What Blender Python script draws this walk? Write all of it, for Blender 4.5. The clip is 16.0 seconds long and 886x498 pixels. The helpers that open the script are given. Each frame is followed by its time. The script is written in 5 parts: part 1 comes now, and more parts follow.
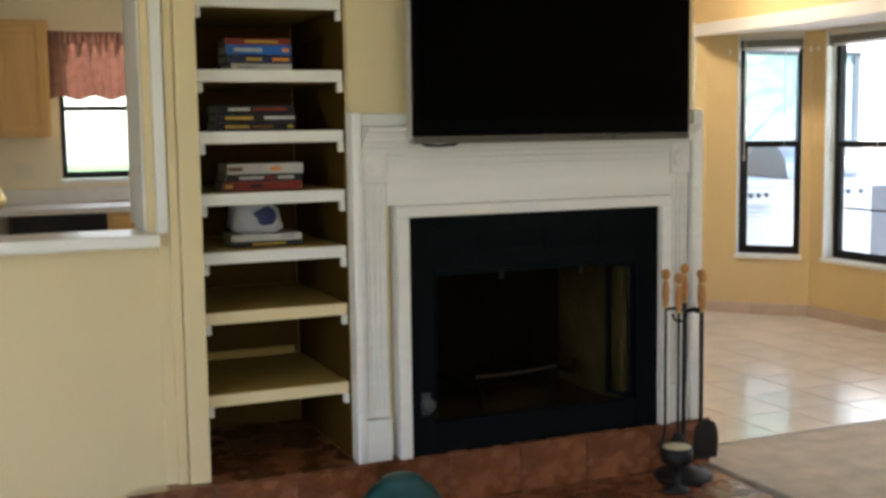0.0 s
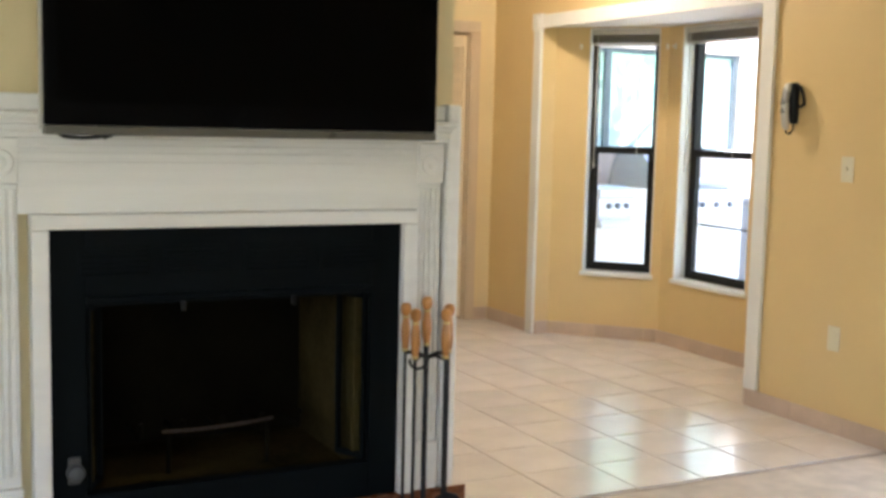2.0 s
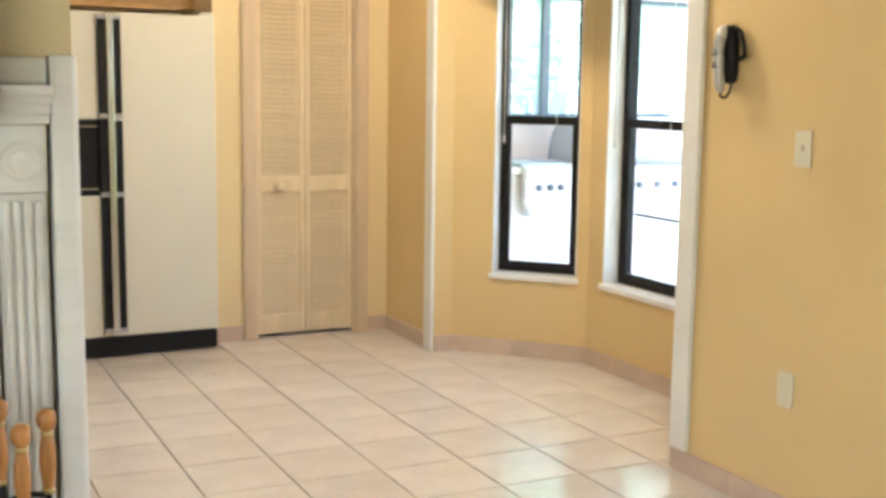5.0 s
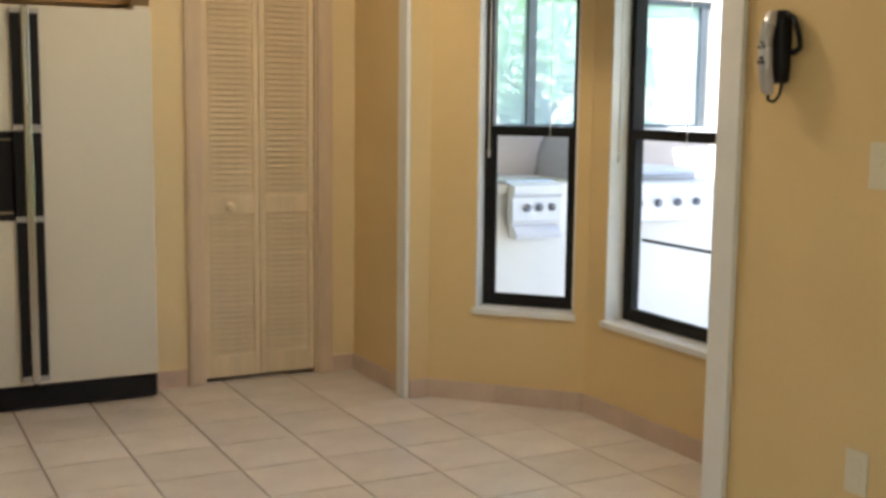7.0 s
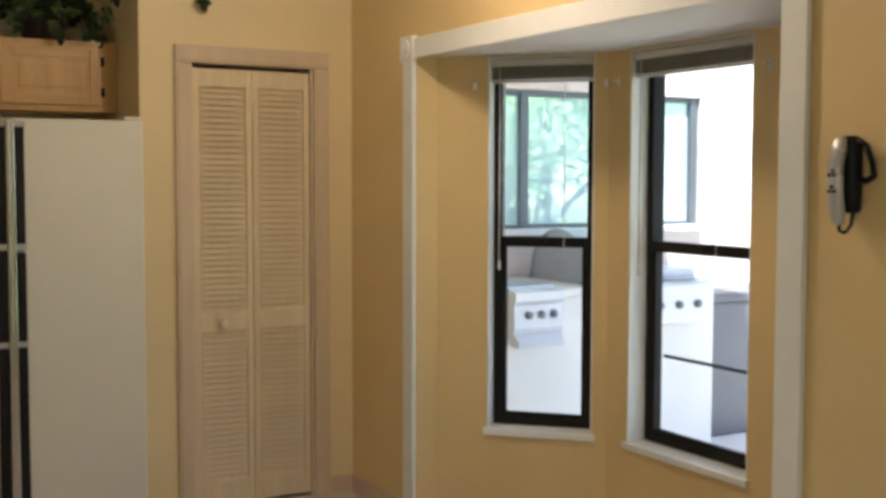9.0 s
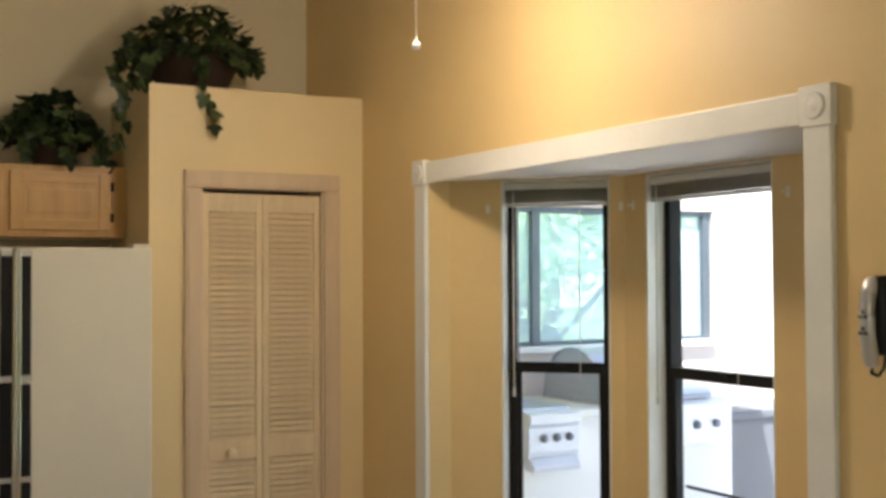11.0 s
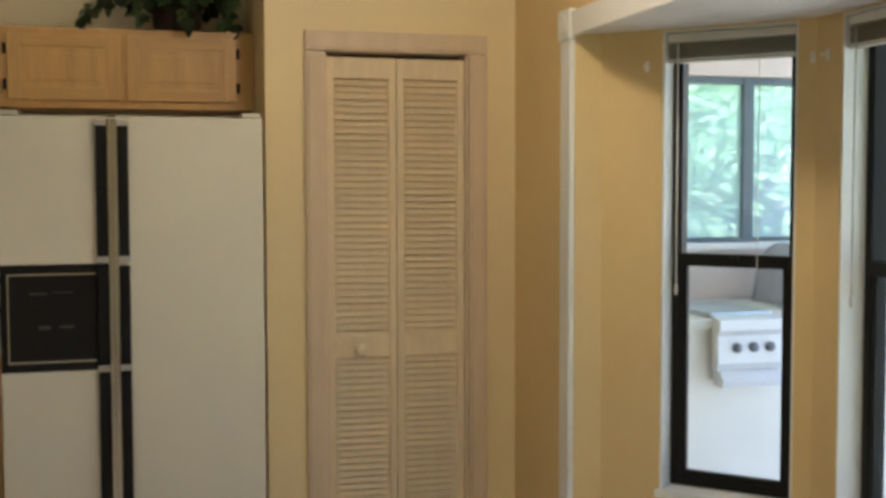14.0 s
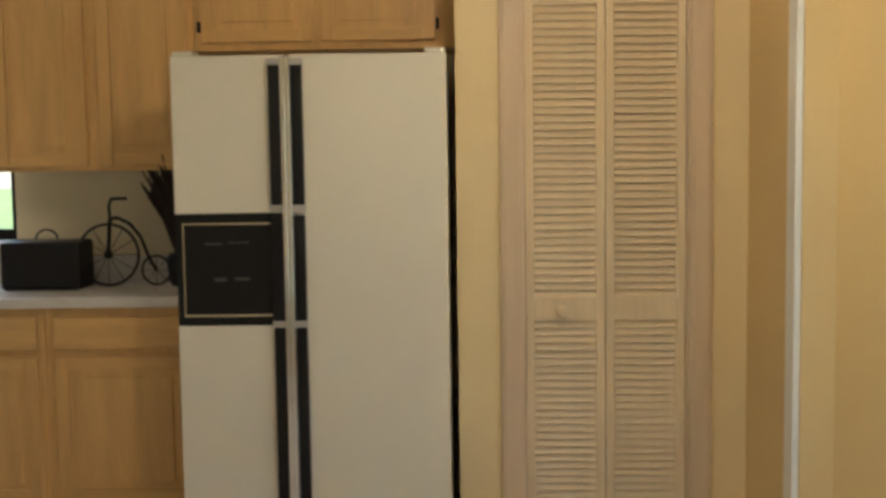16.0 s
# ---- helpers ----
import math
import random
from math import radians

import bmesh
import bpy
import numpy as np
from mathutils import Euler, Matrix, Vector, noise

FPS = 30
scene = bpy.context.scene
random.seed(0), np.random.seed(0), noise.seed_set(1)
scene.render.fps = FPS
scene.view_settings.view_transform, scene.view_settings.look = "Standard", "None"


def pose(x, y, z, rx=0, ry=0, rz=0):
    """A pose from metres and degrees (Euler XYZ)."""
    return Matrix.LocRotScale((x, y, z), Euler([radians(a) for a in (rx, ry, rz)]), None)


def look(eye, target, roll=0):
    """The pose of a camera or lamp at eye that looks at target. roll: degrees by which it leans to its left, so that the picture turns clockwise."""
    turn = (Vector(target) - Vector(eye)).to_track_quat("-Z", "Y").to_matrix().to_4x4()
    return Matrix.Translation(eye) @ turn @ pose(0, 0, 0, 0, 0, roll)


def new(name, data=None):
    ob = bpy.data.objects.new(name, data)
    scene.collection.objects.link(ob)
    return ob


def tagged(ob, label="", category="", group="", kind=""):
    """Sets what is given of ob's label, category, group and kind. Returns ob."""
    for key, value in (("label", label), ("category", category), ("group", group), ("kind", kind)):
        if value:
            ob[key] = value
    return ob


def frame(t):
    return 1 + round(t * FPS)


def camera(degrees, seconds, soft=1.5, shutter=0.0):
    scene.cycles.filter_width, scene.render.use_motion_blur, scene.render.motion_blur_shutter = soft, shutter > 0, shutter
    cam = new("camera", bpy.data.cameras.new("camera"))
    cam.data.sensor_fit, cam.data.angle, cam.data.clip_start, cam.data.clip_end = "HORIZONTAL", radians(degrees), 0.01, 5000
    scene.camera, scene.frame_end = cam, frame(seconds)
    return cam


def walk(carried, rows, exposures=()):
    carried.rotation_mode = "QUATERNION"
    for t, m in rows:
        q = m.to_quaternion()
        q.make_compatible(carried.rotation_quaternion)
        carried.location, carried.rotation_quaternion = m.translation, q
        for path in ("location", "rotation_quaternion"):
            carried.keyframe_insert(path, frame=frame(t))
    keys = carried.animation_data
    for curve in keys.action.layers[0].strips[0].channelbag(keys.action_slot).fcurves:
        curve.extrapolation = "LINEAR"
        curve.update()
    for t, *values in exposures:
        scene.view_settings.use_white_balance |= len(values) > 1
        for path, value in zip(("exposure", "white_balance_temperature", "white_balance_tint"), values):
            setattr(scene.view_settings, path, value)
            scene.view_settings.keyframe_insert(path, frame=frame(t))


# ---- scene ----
cam = camera(42.5, 16.0, soft=3.4)
PATH = [
    (0, (0.441, -0.094, 1.4), (1.23, 1.732, 1.189), -0.8),
    (0.5, (0.692, 0.04, 1.394), (1.533, 1.842, 1.181), -0.3),
    (1, (0.96, 0.19, 1.403), (1.836, 1.974, 1.184), 0.2),
    (1.5, (1.231, 0.319, 1.408), (2.123, 2.095, 1.187), 1.0),
    (2, (1.496, 0.426, 1.4), (2.398, 2.197, 1.181), 1.4),
    (2.5, (1.764, 0.55, 1.418), (2.666, 2.32, 1.184), 1.4),
    (3, (2.035, 0.706, 1.399), (2.93, 2.478, 1.164), 1.4),
    (3.5, (2.302, 0.901, 1.41), (3.187, 2.677, 1.157), 1.4),
    (4, (2.522, 1.078, 1.407), (3.396, 2.857, 1.14), 1.0),
    (4.2, (2.608, 1.156, 1.413), (3.477, 2.936, 1.135), 1.0),
    (6.5, (3.195, 2.102, 1.388), (4.098, 3.865, 1.115), 0.4),
    (7, (3.246, 2.246, 1.382), (4.163, 4.005, 1.124), 0.7),
    (7.5, (3.236, 2.38, 1.418), (4.18, 4.125, 1.168), 0.3),
    (8, (3.215, 2.465, 1.453), (4.178, 4.204, 1.228), 0.2),
    (8.5, (3.182, 2.538, 1.5), (4.164, 4.271, 1.312), -0.1),
    (9, (3.146, 2.605, 1.526), (4.145, 4.333, 1.402), 0.1),
    (9.5, (3.145, 2.65, 1.558), (4.148, 4.379, 1.51), 0.0),
    (9.7, (3.149, 2.664, 1.569), (4.154, 4.393, 1.552), 0.1),
    (11.8, (3.188, 2.75, 1.654), (4.16, 4.497, 1.706), -0.5),
    (12, (3.228, 2.777, 1.647), (4.182, 4.535, 1.676), -0.5),
    (12.5, (3.387, 2.828, 1.613), (4.267, 4.624, 1.602), -0.3),
    (13, (3.57, 2.914, 1.577), (4.355, 4.753, 1.53), -0.1),
    (13.5, (3.781, 3.024, 1.543), (4.446, 4.908, 1.461), -0.0),
    (14, (3.984, 3.139, 1.514), (4.514, 5.064, 1.402), -0.1),
    (14.5, (4.138, 3.242, 1.5), (4.537, 5.197, 1.36), -0.2),
    (15, (4.272, 3.339, 1.458), (4.534, 5.316, 1.312), -0.3),
    (15.5, (4.415, 3.418, 1.444), (4.524, 5.409, 1.284), -0.4),
    (16, (4.538, 3.574, 1.439), (4.492, 5.566, 1.265), -0.8),
]
EXPOSURES = [(0.0, 2.42, 6250, 15), (1.5, 2.48, 6250, 15), (2.5, 3.02, 6100, 14), (4.0, 3.40, 5950, 13), (5.2, 2.85, 6300, 13), (6.5, 2.2, 6550, 14),
             (9.0, 1.79, 6450, 14), (12.0, 1.95, 6400, 14), (14.0, 1.83, 6250, 11), (15.0, 1.70, 6300, 11), (16.0, 2.04, 6600, 12)]
walk(cam, [(t, look(eye, target, roll)) for t, eye, target, roll in PATH], EXPOSURES)
SKY, E_SOUTH, E_WEST, E_EAST, E_FAN, E_KIT, E_KWIN = 0.15, 1.5, 6.0, 2.0, 11.0, 0.55, 2.8


# ---- world, sun, large lights ----
world = bpy.data.worlds.new("world")
scene.world = world
world.use_nodes = True
sky = world.node_tree.nodes.new("ShaderNodeTexSky")
sky.sky_type, sky.sun_disc = "NISHITA", False
sky.sun_elevation, sky.sun_rotation = radians(64.7), radians(-148)
world.node_tree.links.new(sky.outputs[0], world.node_tree.nodes["Background"].inputs[0])
world.node_tree.nodes["Background"].inputs[1].default_value = SKY


def lamp(name, kind, energy, m, colour=(1, 1, 1), size=(1, 1), radius=0.1):
    data = bpy.data.lights.new(name, kind)
    data.energy, data.color = energy, colour
    if kind == "AREA":
        data.shape, data.size, data.size_y = "RECTANGLE", size[0], size[1]
    elif kind == "POINT":
        data.shadow_soft_size = radius
    elif kind == "SUN":
        data.angle = radians(0.5)
    ob = new(name, data)
    ob.matrix_basis = m
    return ob


lamp("sun", "SUN", 5.0, look((-2.5, -4, 10), (0, 0, 0)), (1, 0.97, 0.92))
# Added fill lamp from behind the camera; no opening is seen there.
lamp("south_fill", "AREA", E_SOUTH, look((0.2, -3.44, 1.2), (0.2, 0, 1.2)), (0.95, 0.97, 1.0), (3.0, 2.2))
# Added fill lamp that brightens the east wall; its window is invented.
lamp("west_fill", "AREA", E_WEST, look((-2.97, 0.2, 1.5), (0, 0.6, 1.4)), (0.95, 0.97, 1.0), (2.2, 1.6))
# Added fill lamp beside the door casing, to brighten carpet and floor.
lamp("east_door_fill", "AREA", E_EAST, look((5.49, 3.26, 1.12), (3.5, 3.1, 0.6)), (0.95, 0.97, 1.0), (0.6, 1.6))
lamp("fan_light_bulb", "POINT", E_FAN, pose(4.80, 5.86, 2.62), (1.0, 0.84, 0.64), radius=0.1)
lamp("kitchen_window_daylight", "AREA", E_KWIN, look((1.915, 8.24, 1.6), (1.915, 5, 1.3)), (0.92, 0.96, 1.0), (1.4, 0.95))
# Added overhead fill for the kitchen; no fixture is known there.
lamp("kitchen_fill", "AREA", E_KIT, look((2.3, 6.2, 3.05), (2.3, 6.2, 0)), (1.0, 0.86, 0.66), (1.2, 0.5))


# ---- materials ----
def material(name, colour, rough=0.6, metal=0.0, vary=0.12, scale=6.0, fine=90.0, bump=0.15, spec=0.5, stretch=(1, 1, 1), tint=None, piece=0.0, coat=0.0):
    """Principled paint or stone: two scales of variation in colour, a fine relief, and a little change from piece to piece."""
    m = bpy.data.materials.new(name)
    m.use_nodes = True
    n, l = m.node_tree.nodes, m.node_tree.links
    p = n["Principled BSDF"]
    p.inputs["Metallic"].default_value = metal
    p.inputs["Specular IOR Level"].default_value = spec
    p.inputs["Coat Weight"].default_value = coat
    co = n.new("ShaderNodeTexCoord")
    mp = n.new("ShaderNodeMapping")
    mp.inputs["Scale"].default_value = stretch
    l.new(co.outputs["Object"], mp.inputs["Vector"])
    big, small = n.new("ShaderNodeTexNoise"), n.new("ShaderNodeTexNoise")
    big.inputs["Scale"].default_value, big.inputs["Detail"].default_value = scale, 5
    small.inputs["Scale"].default_value, small.inputs["Detail"].default_value = fine, 3
    for t in (big, small):
        l.new(mp.outputs[0], t.inputs["Vector"])
    mixv = n.new("ShaderNodeMath")
    mixv.operation = "MULTIPLY_ADD"
    mixv.inputs[1].default_value = 0.35
    l.new(small.outputs["Fac"], mixv.inputs[0])
    l.new(big.outputs["Fac"], mixv.inputs[2])
    ramp = n.new("ShaderNodeMapRange")
    ramp.inputs["From Min"].default_value, ramp.inputs["From Max"].default_value = 0.45, 0.9
    l.new(mixv.outputs[0], ramp.inputs["Value"])
    mix = n.new("ShaderNodeMix")
    mix.data_type = "RGBA"
    low = tint or tuple(c * (1 - vary) for c in colour)
    high = tuple(min(1, c * (1 + vary * 0.6)) for c in colour)
    mix.inputs[6].default_value, mix.inputs[7].default_value = (*low, 1), (*high, 1)
    l.new(ramp.outputs[0], mix.inputs[0])
    out = mix.outputs[2]
    if piece:
        info = n.new("ShaderNodeObjectInfo")
        r = n.new("ShaderNodeMapRange")
        r.inputs["To Min"].default_value, r.inputs["To Max"].default_value = 1 - piece, 1 + piece
        l.new(info.outputs["Random"], r.inputs["Value"])
        hsv = n.new("ShaderNodeHueSaturation")
        l.new(r.outputs[0], hsv.inputs["Value"])
        l.new(out, hsv.inputs["Color"])
        out = hsv.outputs[0]
    l.new(out, p.inputs["Base Color"])
    rr = n.new("ShaderNodeMapRange")
    rr.inputs["To Min"].default_value, rr.inputs["To Max"].default_value = max(0.03, rough - 0.08), min(1, rough + 0.08)
    l.new(big.outputs["Fac"], rr.inputs["Value"])
    l.new(rr.outputs[0], p.inputs["Roughness"])
    if bump:
        b = n.new("ShaderNodeBump")
        b.inputs["Strength"].default_value, b.inputs["Distance"].default_value = bump, 0.004
        l.new(small.outputs["Fac"], b.inputs["Height"])
        l.new(b.outputs[0], p.inputs["Normal"])
    return m


def glow(name, colour, strength):
    m = bpy.data.materials.new(name)
    m.use_nodes = True
    p = m.node_tree.nodes["Principled BSDF"]
    p.inputs["Base Color"].default_value = (*colour, 1)
    p.inputs["Emission Color"].default_value = (*colour, 1)
    p.inputs["Emission Strength"].default_value = strength
    return m


def clear_glass(name):
    m = bpy.data.materials.new(name)
    m.use_nodes = True
    n, l = m.node_tree.nodes, m.node_tree.links
    n.remove(n["Principled BSDF"])
    tr, gl, lw, pw, mx = n.new("ShaderNodeBsdfTransparent"), n.new("ShaderNodeBsdfGlossy"), n.new("ShaderNodeLayerWeight"), n.new("ShaderNodeMath"), n.new("ShaderNodeMixShader")
    tr.inputs[0].default_value = (0.96, 0.98, 0.98, 1)
    gl.inputs["Roughness"].default_value = 0.02
    lw.inputs[0].default_value = 0.12
    pw.operation, pw.inputs[1].default_value = "MULTIPLY", 0.12
    l.new(lw.outputs["Facing"], pw.inputs[0])
    l.new(pw.outputs[0], mx.inputs[0])
    l.new(tr.outputs[0], mx.inputs[1])
    l.new(gl.outputs[0], mx.inputs[2])
    l.new(mx.outputs[0], n["Material Output"].inputs[0])
    return m


M_YELLOW = material("yellow_wall_paint", (0.70, 0.51, 0.24), 0.55, vary=0.06, scale=1.3, fine=180, bump=0.12)
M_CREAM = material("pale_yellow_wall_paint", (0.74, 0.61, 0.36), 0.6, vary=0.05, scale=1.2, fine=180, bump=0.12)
# Wall yellow made paler: light falling on the pantry is put into its colour.
M_PANTRY = material("lit_yellow_pantry_paint", (0.74, 0.595, 0.34), 0.55, vary=0.05, scale=1.3, fine=180, bump=0.12)
M_KITCHEN = material("ivory_kitchen_paint", (0.74, 0.66, 0.46), 0.6, vary=0.05, scale=1.2, fine=180, bump=0.12)
# Near-black brown: the shade inside the book niche is put into this colour.
M_SHADE = material("shaded_niche_lining", (0.065, 0.034, 0.004), 0.75, spec=0.08, vary=0.1, scale=3, fine=120)
M_OCHRE = material("ochre_shelf_board", (0.40, 0.27, 0.07), 0.65, spec=0.15, vary=0.1, scale=3, fine=120)
M_CEIL = material("white_ceiling_paint", (0.8, 0.79, 0.75), 0.8, vary=0.04, scale=2, fine=70, bump=0.4)
M_TRIM = material("white_gloss_trim", (0.78, 0.77, 0.72), 0.35, vary=0.05, scale=5, fine=60, bump=0.05)
M_WASH = material("whitewashed_mantel_wood", (0.80, 0.785, 0.75), 0.42, vary=0.055, scale=4, fine=40, bump=0.1, stretch=(0.25, 1, 6))
M_TILE = material("glazed_cream_floor_tile", (0.74, 0.68, 0.61), 0.18, spec=1.0, vary=0.10, scale=4, fine=25, bump=0.03, piece=0.05)
M_GROUT = material("brown_grout", (0.50, 0.41, 0.32), 0.9, vary=0.2, scale=8, fine=150, bump=0.4)
M_BASE = material("pinkish_tile_baseboard", (0.56, 0.42, 0.32), 0.35, vary=0.12, scale=6, fine=60, piece=0.06)
M_CARPET = material("beige_carpet", (0.66, 0.58, 0.48), 0.98, vary=0.18, scale=9, fine=420, bump=1.0, spec=0.1)
M_HEARTH = material("rust_brown_slate_tile", (0.24, 0.085, 0.034), 0.27, vary=0.42, scale=9, fine=60, bump=0.3, piece=0.22, tint=(0.07, 0.026, 0.013))
M_DGROUT = material("dark_grout", (0.16, 0.10, 0.07), 0.9, vary=0.2)
M_BLACK = material("black_enamel", (0.003, 0.0045, 0.0055), 0.6, spec=0.06, vary=0.2, scale=10, fine=200, bump=0.05)
M_BRICK = material("smoked_tan_firebrick", (0.045, 0.032, 0.012), 0.95, spec=0.03, vary=0.75, scale=3, fine=50, bump=0.6)
M_SOOT = material("sooty_firebrick", (0.007, 0.0055, 0.003), 0.95, spec=0.03, vary=0.6, scale=5, fine=60, bump=0.6)
M_IRON = material("wrought_iron", (0.02, 0.02, 0.022), 0.5, 0.6, vary=0.3, scale=20, fine=120, bump=0.3)
M_SCREEN = material("tv_screen_glass", (0.0015, 0.0015, 0.0015), 0.14, vary=0.05, bump=0, spec=0.03)
M_TVFRAME = material("gloss_black_plastic", (0.0025, 0.0025, 0.003), 0.25, vary=0.05, bump=0, spec=0.04)
M_SILVER = material("silver_grey_plastic", (0.42, 0.41, 0.39), 0.35, 0.25, vary=0.05, bump=0)
M_TVEDGE = material("dark_pewter_plastic", (0.11, 0.105, 0.095), 0.3, 0.2, vary=0.05, bump=0)
M_CHROME = material("chrome_trim", (0.6, 0.6, 0.58), 0.18, 1.0, vary=0.05, bump=0)
M_FRIDGE = material("off_white_enamel", (0.67, 0.645, 0.545), 0.38, vary=0.03, scale=2, fine=260, bump=0.10)
M_BPLAST = material("black_plastic", (0.008, 0.008, 0.009), 0.45, spec=0.25, vary=0.1, bump=0.05)
M_OAK = material("honey_oak_cabinet", (0.64, 0.395, 0.15), 0.42, vary=0.18, scale=3, fine=30, bump=0.1, stretch=(5, 5, 0.5))
M_OAKH = material("honey_oak_rail", (0.64, 0.395, 0.15), 0.42, vary=0.18, scale=3, fine=30, bump=0.1, stretch=(0.5, 5, 5))
# Dark brown that stands in for shade between the pantry door slats.
M_DARKOAK = material("pantry_gap_shade", (0.20, 0.10, 0.04), 0.6, vary=0.2)
M_DOOR = material("pickled_oak_louver", (0.71, 0.575, 0.38), 0.45, vary=0.12, scale=3, fine=35, bump=0.1, stretch=(5, 5, 0.6), piece=0.03)
M_CASING = material("pickled_oak_casing", (0.61, 0.475, 0.33), 0.42, vary=0.10, scale=3, fine=30, bump=0.1, stretch=(5, 5, 0.5))
M_RED = material("red_mahogany_stain", (0.30, 0.10, 0.035), 0.35, vary=0.3, scale=3, fine=30, stretch=(6, 6, 0.5))
M_HANDLE = material("turned_maple_handle", (0.50, 0.22, 0.06), 0.35, vary=0.25, scale=12, fine=60, stretch=(4, 4, 0.6))
M_BRASS = material("antique_brass", (0.62, 0.47, 0.22), 0.3, 0.9, vary=0.15, bump=0)
M_COUNTER = material("light_laminate_counter", (0.62, 0.60, 0.56), 0.3, vary=0.08, scale=12, fine=300, bump=0.02)
M_DARKGREY = material("dark_grey_print", (0.06, 0.06, 0.06), 0.5, vary=0.1, bump=0)
M_BRONZE = material("dark_bronze_window_frame", (0.010, 0.009, 0.008), 0.5, 0.0, spec=0.2, vary=0.1, bump=0)
M_GLASS = clear_glass("window_glass")
M_BLIND = material("white_mini_blind", (0.62, 0.60, 0.54), 0.45, vary=0.06, bump=0)
M_BLINDD = material("stacked_blind_slats", (0.26, 0.23, 0.17), 0.5, vary=0.15, scale=20, bump=0.1)
M_PHONE = material("silver_phone_plastic", (0.50, 0.50, 0.50), 0.28, 0.35, vary=0.05, bump=0)
M_PLATE = material("ivory_switch_plate", (0.68, 0.62, 0.46), 0.35, vary=0.04, bump=0)
M_LEAF = material("ivy_leaf", (0.014, 0.030, 0.008), 0.42, vary=0.5, scale=14, fine=60, bump=0.1)
M_LEAFL = material("ivy_leaf_young", (0.05, 0.085, 0.025), 0.42, vary=0.4, scale=14, fine=60, bump=0.1)
M_BASKET = material("dark_wicker", (0.03, 0.016, 0.009), 0.7, vary=0.4, scale=30, fine=120, bump=0.6)
M_TREE = material("garden_foliage", (0.13, 0.20, 0.12), 0.5, vary=0.6, scale=2, fine=20, bump=0.1)
M_BARK = material("tree_bark", (0.12, 0.09, 0.06), 0.9, vary=0.4, scale=10, fine=60, bump=0.8)
M_STUCCO = material("white_stucco", (0.80, 0.79, 0.77), 0.85, vary=0.06, scale=5, fine=120, bump=0.5)
M_PINK = material("pinkish_stucco", (0.66, 0.58, 0.54), 0.85, vary=0.08, scale=5, fine=120, bump=0.5)
M_PATIO = material("pale_concrete", (0.72, 0.71, 0.68), 0.7, vary=0.12, scale=3, fine=80, bump=0.2)
M_STEEL = material("brushed_steel", (0.50, 0.52, 0.56), 0.35, 0.8, vary=0.1, scale=8, fine=80, stretch=(0.3, 1, 8))
M_PANEL = material("pale_enamelled_steel", (0.66, 0.68, 0.74), 0.45, 0.15, vary=0.05, scale=8, fine=80)
M_ALU = material("bronze_screen_frame", (0.11, 0.13, 0.15), 0.45, 0.4, vary=0.1, bump=0)
M_GRASS = material("lawn", (0.09, 0.14, 0.04), 0.9, vary=0.5, scale=2, fine=80, bump=0.6)
M_KNOB = material("grey_burner_knob", (0.20, 0.21, 0.26), 0.4, vary=0.1)
# Dark grey that holds the shade on the box beyond the counter.
M_GREYBOX = material("shaded_box_grey", (0.12, 0.125, 0.14), 0.55, vary=0.08, scale=6, fine=80, stretch=(6, 6, 0.3))
M_VALANCE = material("dusty_rose_cotton", (0.45, 0.26, 0.20), 0.9, vary=0.2, scale=18, fine=160, bump=0.4)
M_TEAL = material("teal_glaze", (0.012, 0.07, 0.08), 0.3, vary=0.3, scale=8, fine=60)
M_PAPER = material("book_pages", (0.62, 0.57, 0.46), 0.8, vary=0.1, scale=30, fine=200, stretch=(1, 1, 20))
M_BULB = glow("lit_lamp_glass", (1.0, 0.85, 0.6), 6.0)

for m_leaf in (M_TREE,):
    nt = m_leaf.node_tree
    tl_node, add = nt.nodes.new("ShaderNodeBsdfTranslucent"), nt.nodes.new("ShaderNodeAddShader")
    tl_node.inputs[0].default_value = (0.36, 0.50, 0.36, 1)
    nt.links.new(nt.nodes["Principled BSDF"].outputs[0], add.inputs[0])
    nt.links.new(tl_node.outputs[0], add.inputs[1])
    nt.links.new(add.outputs[0], nt.nodes["Material Output"].inputs[0])


def cover(name, colour, rough=0.4):
    return material(name, colour, rough, spec=0.2, vary=0.12, scale=15, fine=90, bump=0.03)


# ---- builders ----
def wm(ob):
    return (wm(ob.parent) @ ob.matrix_parent_inverse if ob.parent else Matrix()) @ ob.matrix_basis


def thing(name, m, label, category, group="", kind=""):
    ob = new(name)
    ob.empty_display_size = 0.1
    ob.matrix_basis = m
    return tagged(ob, label, category, group, kind)


def mesh_of(bm, name, mat, smooth=False):
    bmesh.ops.recalc_face_normals(bm, faces=bm.faces[:])
    me = bpy.data.meshes.new(name)
    bm.to_mesh(me)
    bm.free()
    me.materials.append(mat)
    if smooth:
        for p in me.polygons:
            p.use_smooth = True
    return me


def part(name, bm, mat, parent, label="", at_world=False, smooth=False):
    ob = new(name, bm if isinstance(bm, bpy.types.Mesh) else mesh_of(bm, name, mat, smooth))
    ob.parent = parent
    if at_world:
        ob.matrix_parent_inverse = wm(parent).inverted()
    return tagged(ob, label)


def solid(name, bm, mat, label, category, kind="structure", smooth=False):
    return tagged(new(name, mesh_of(bm, name, mat, smooth)), label, category, kind=kind)


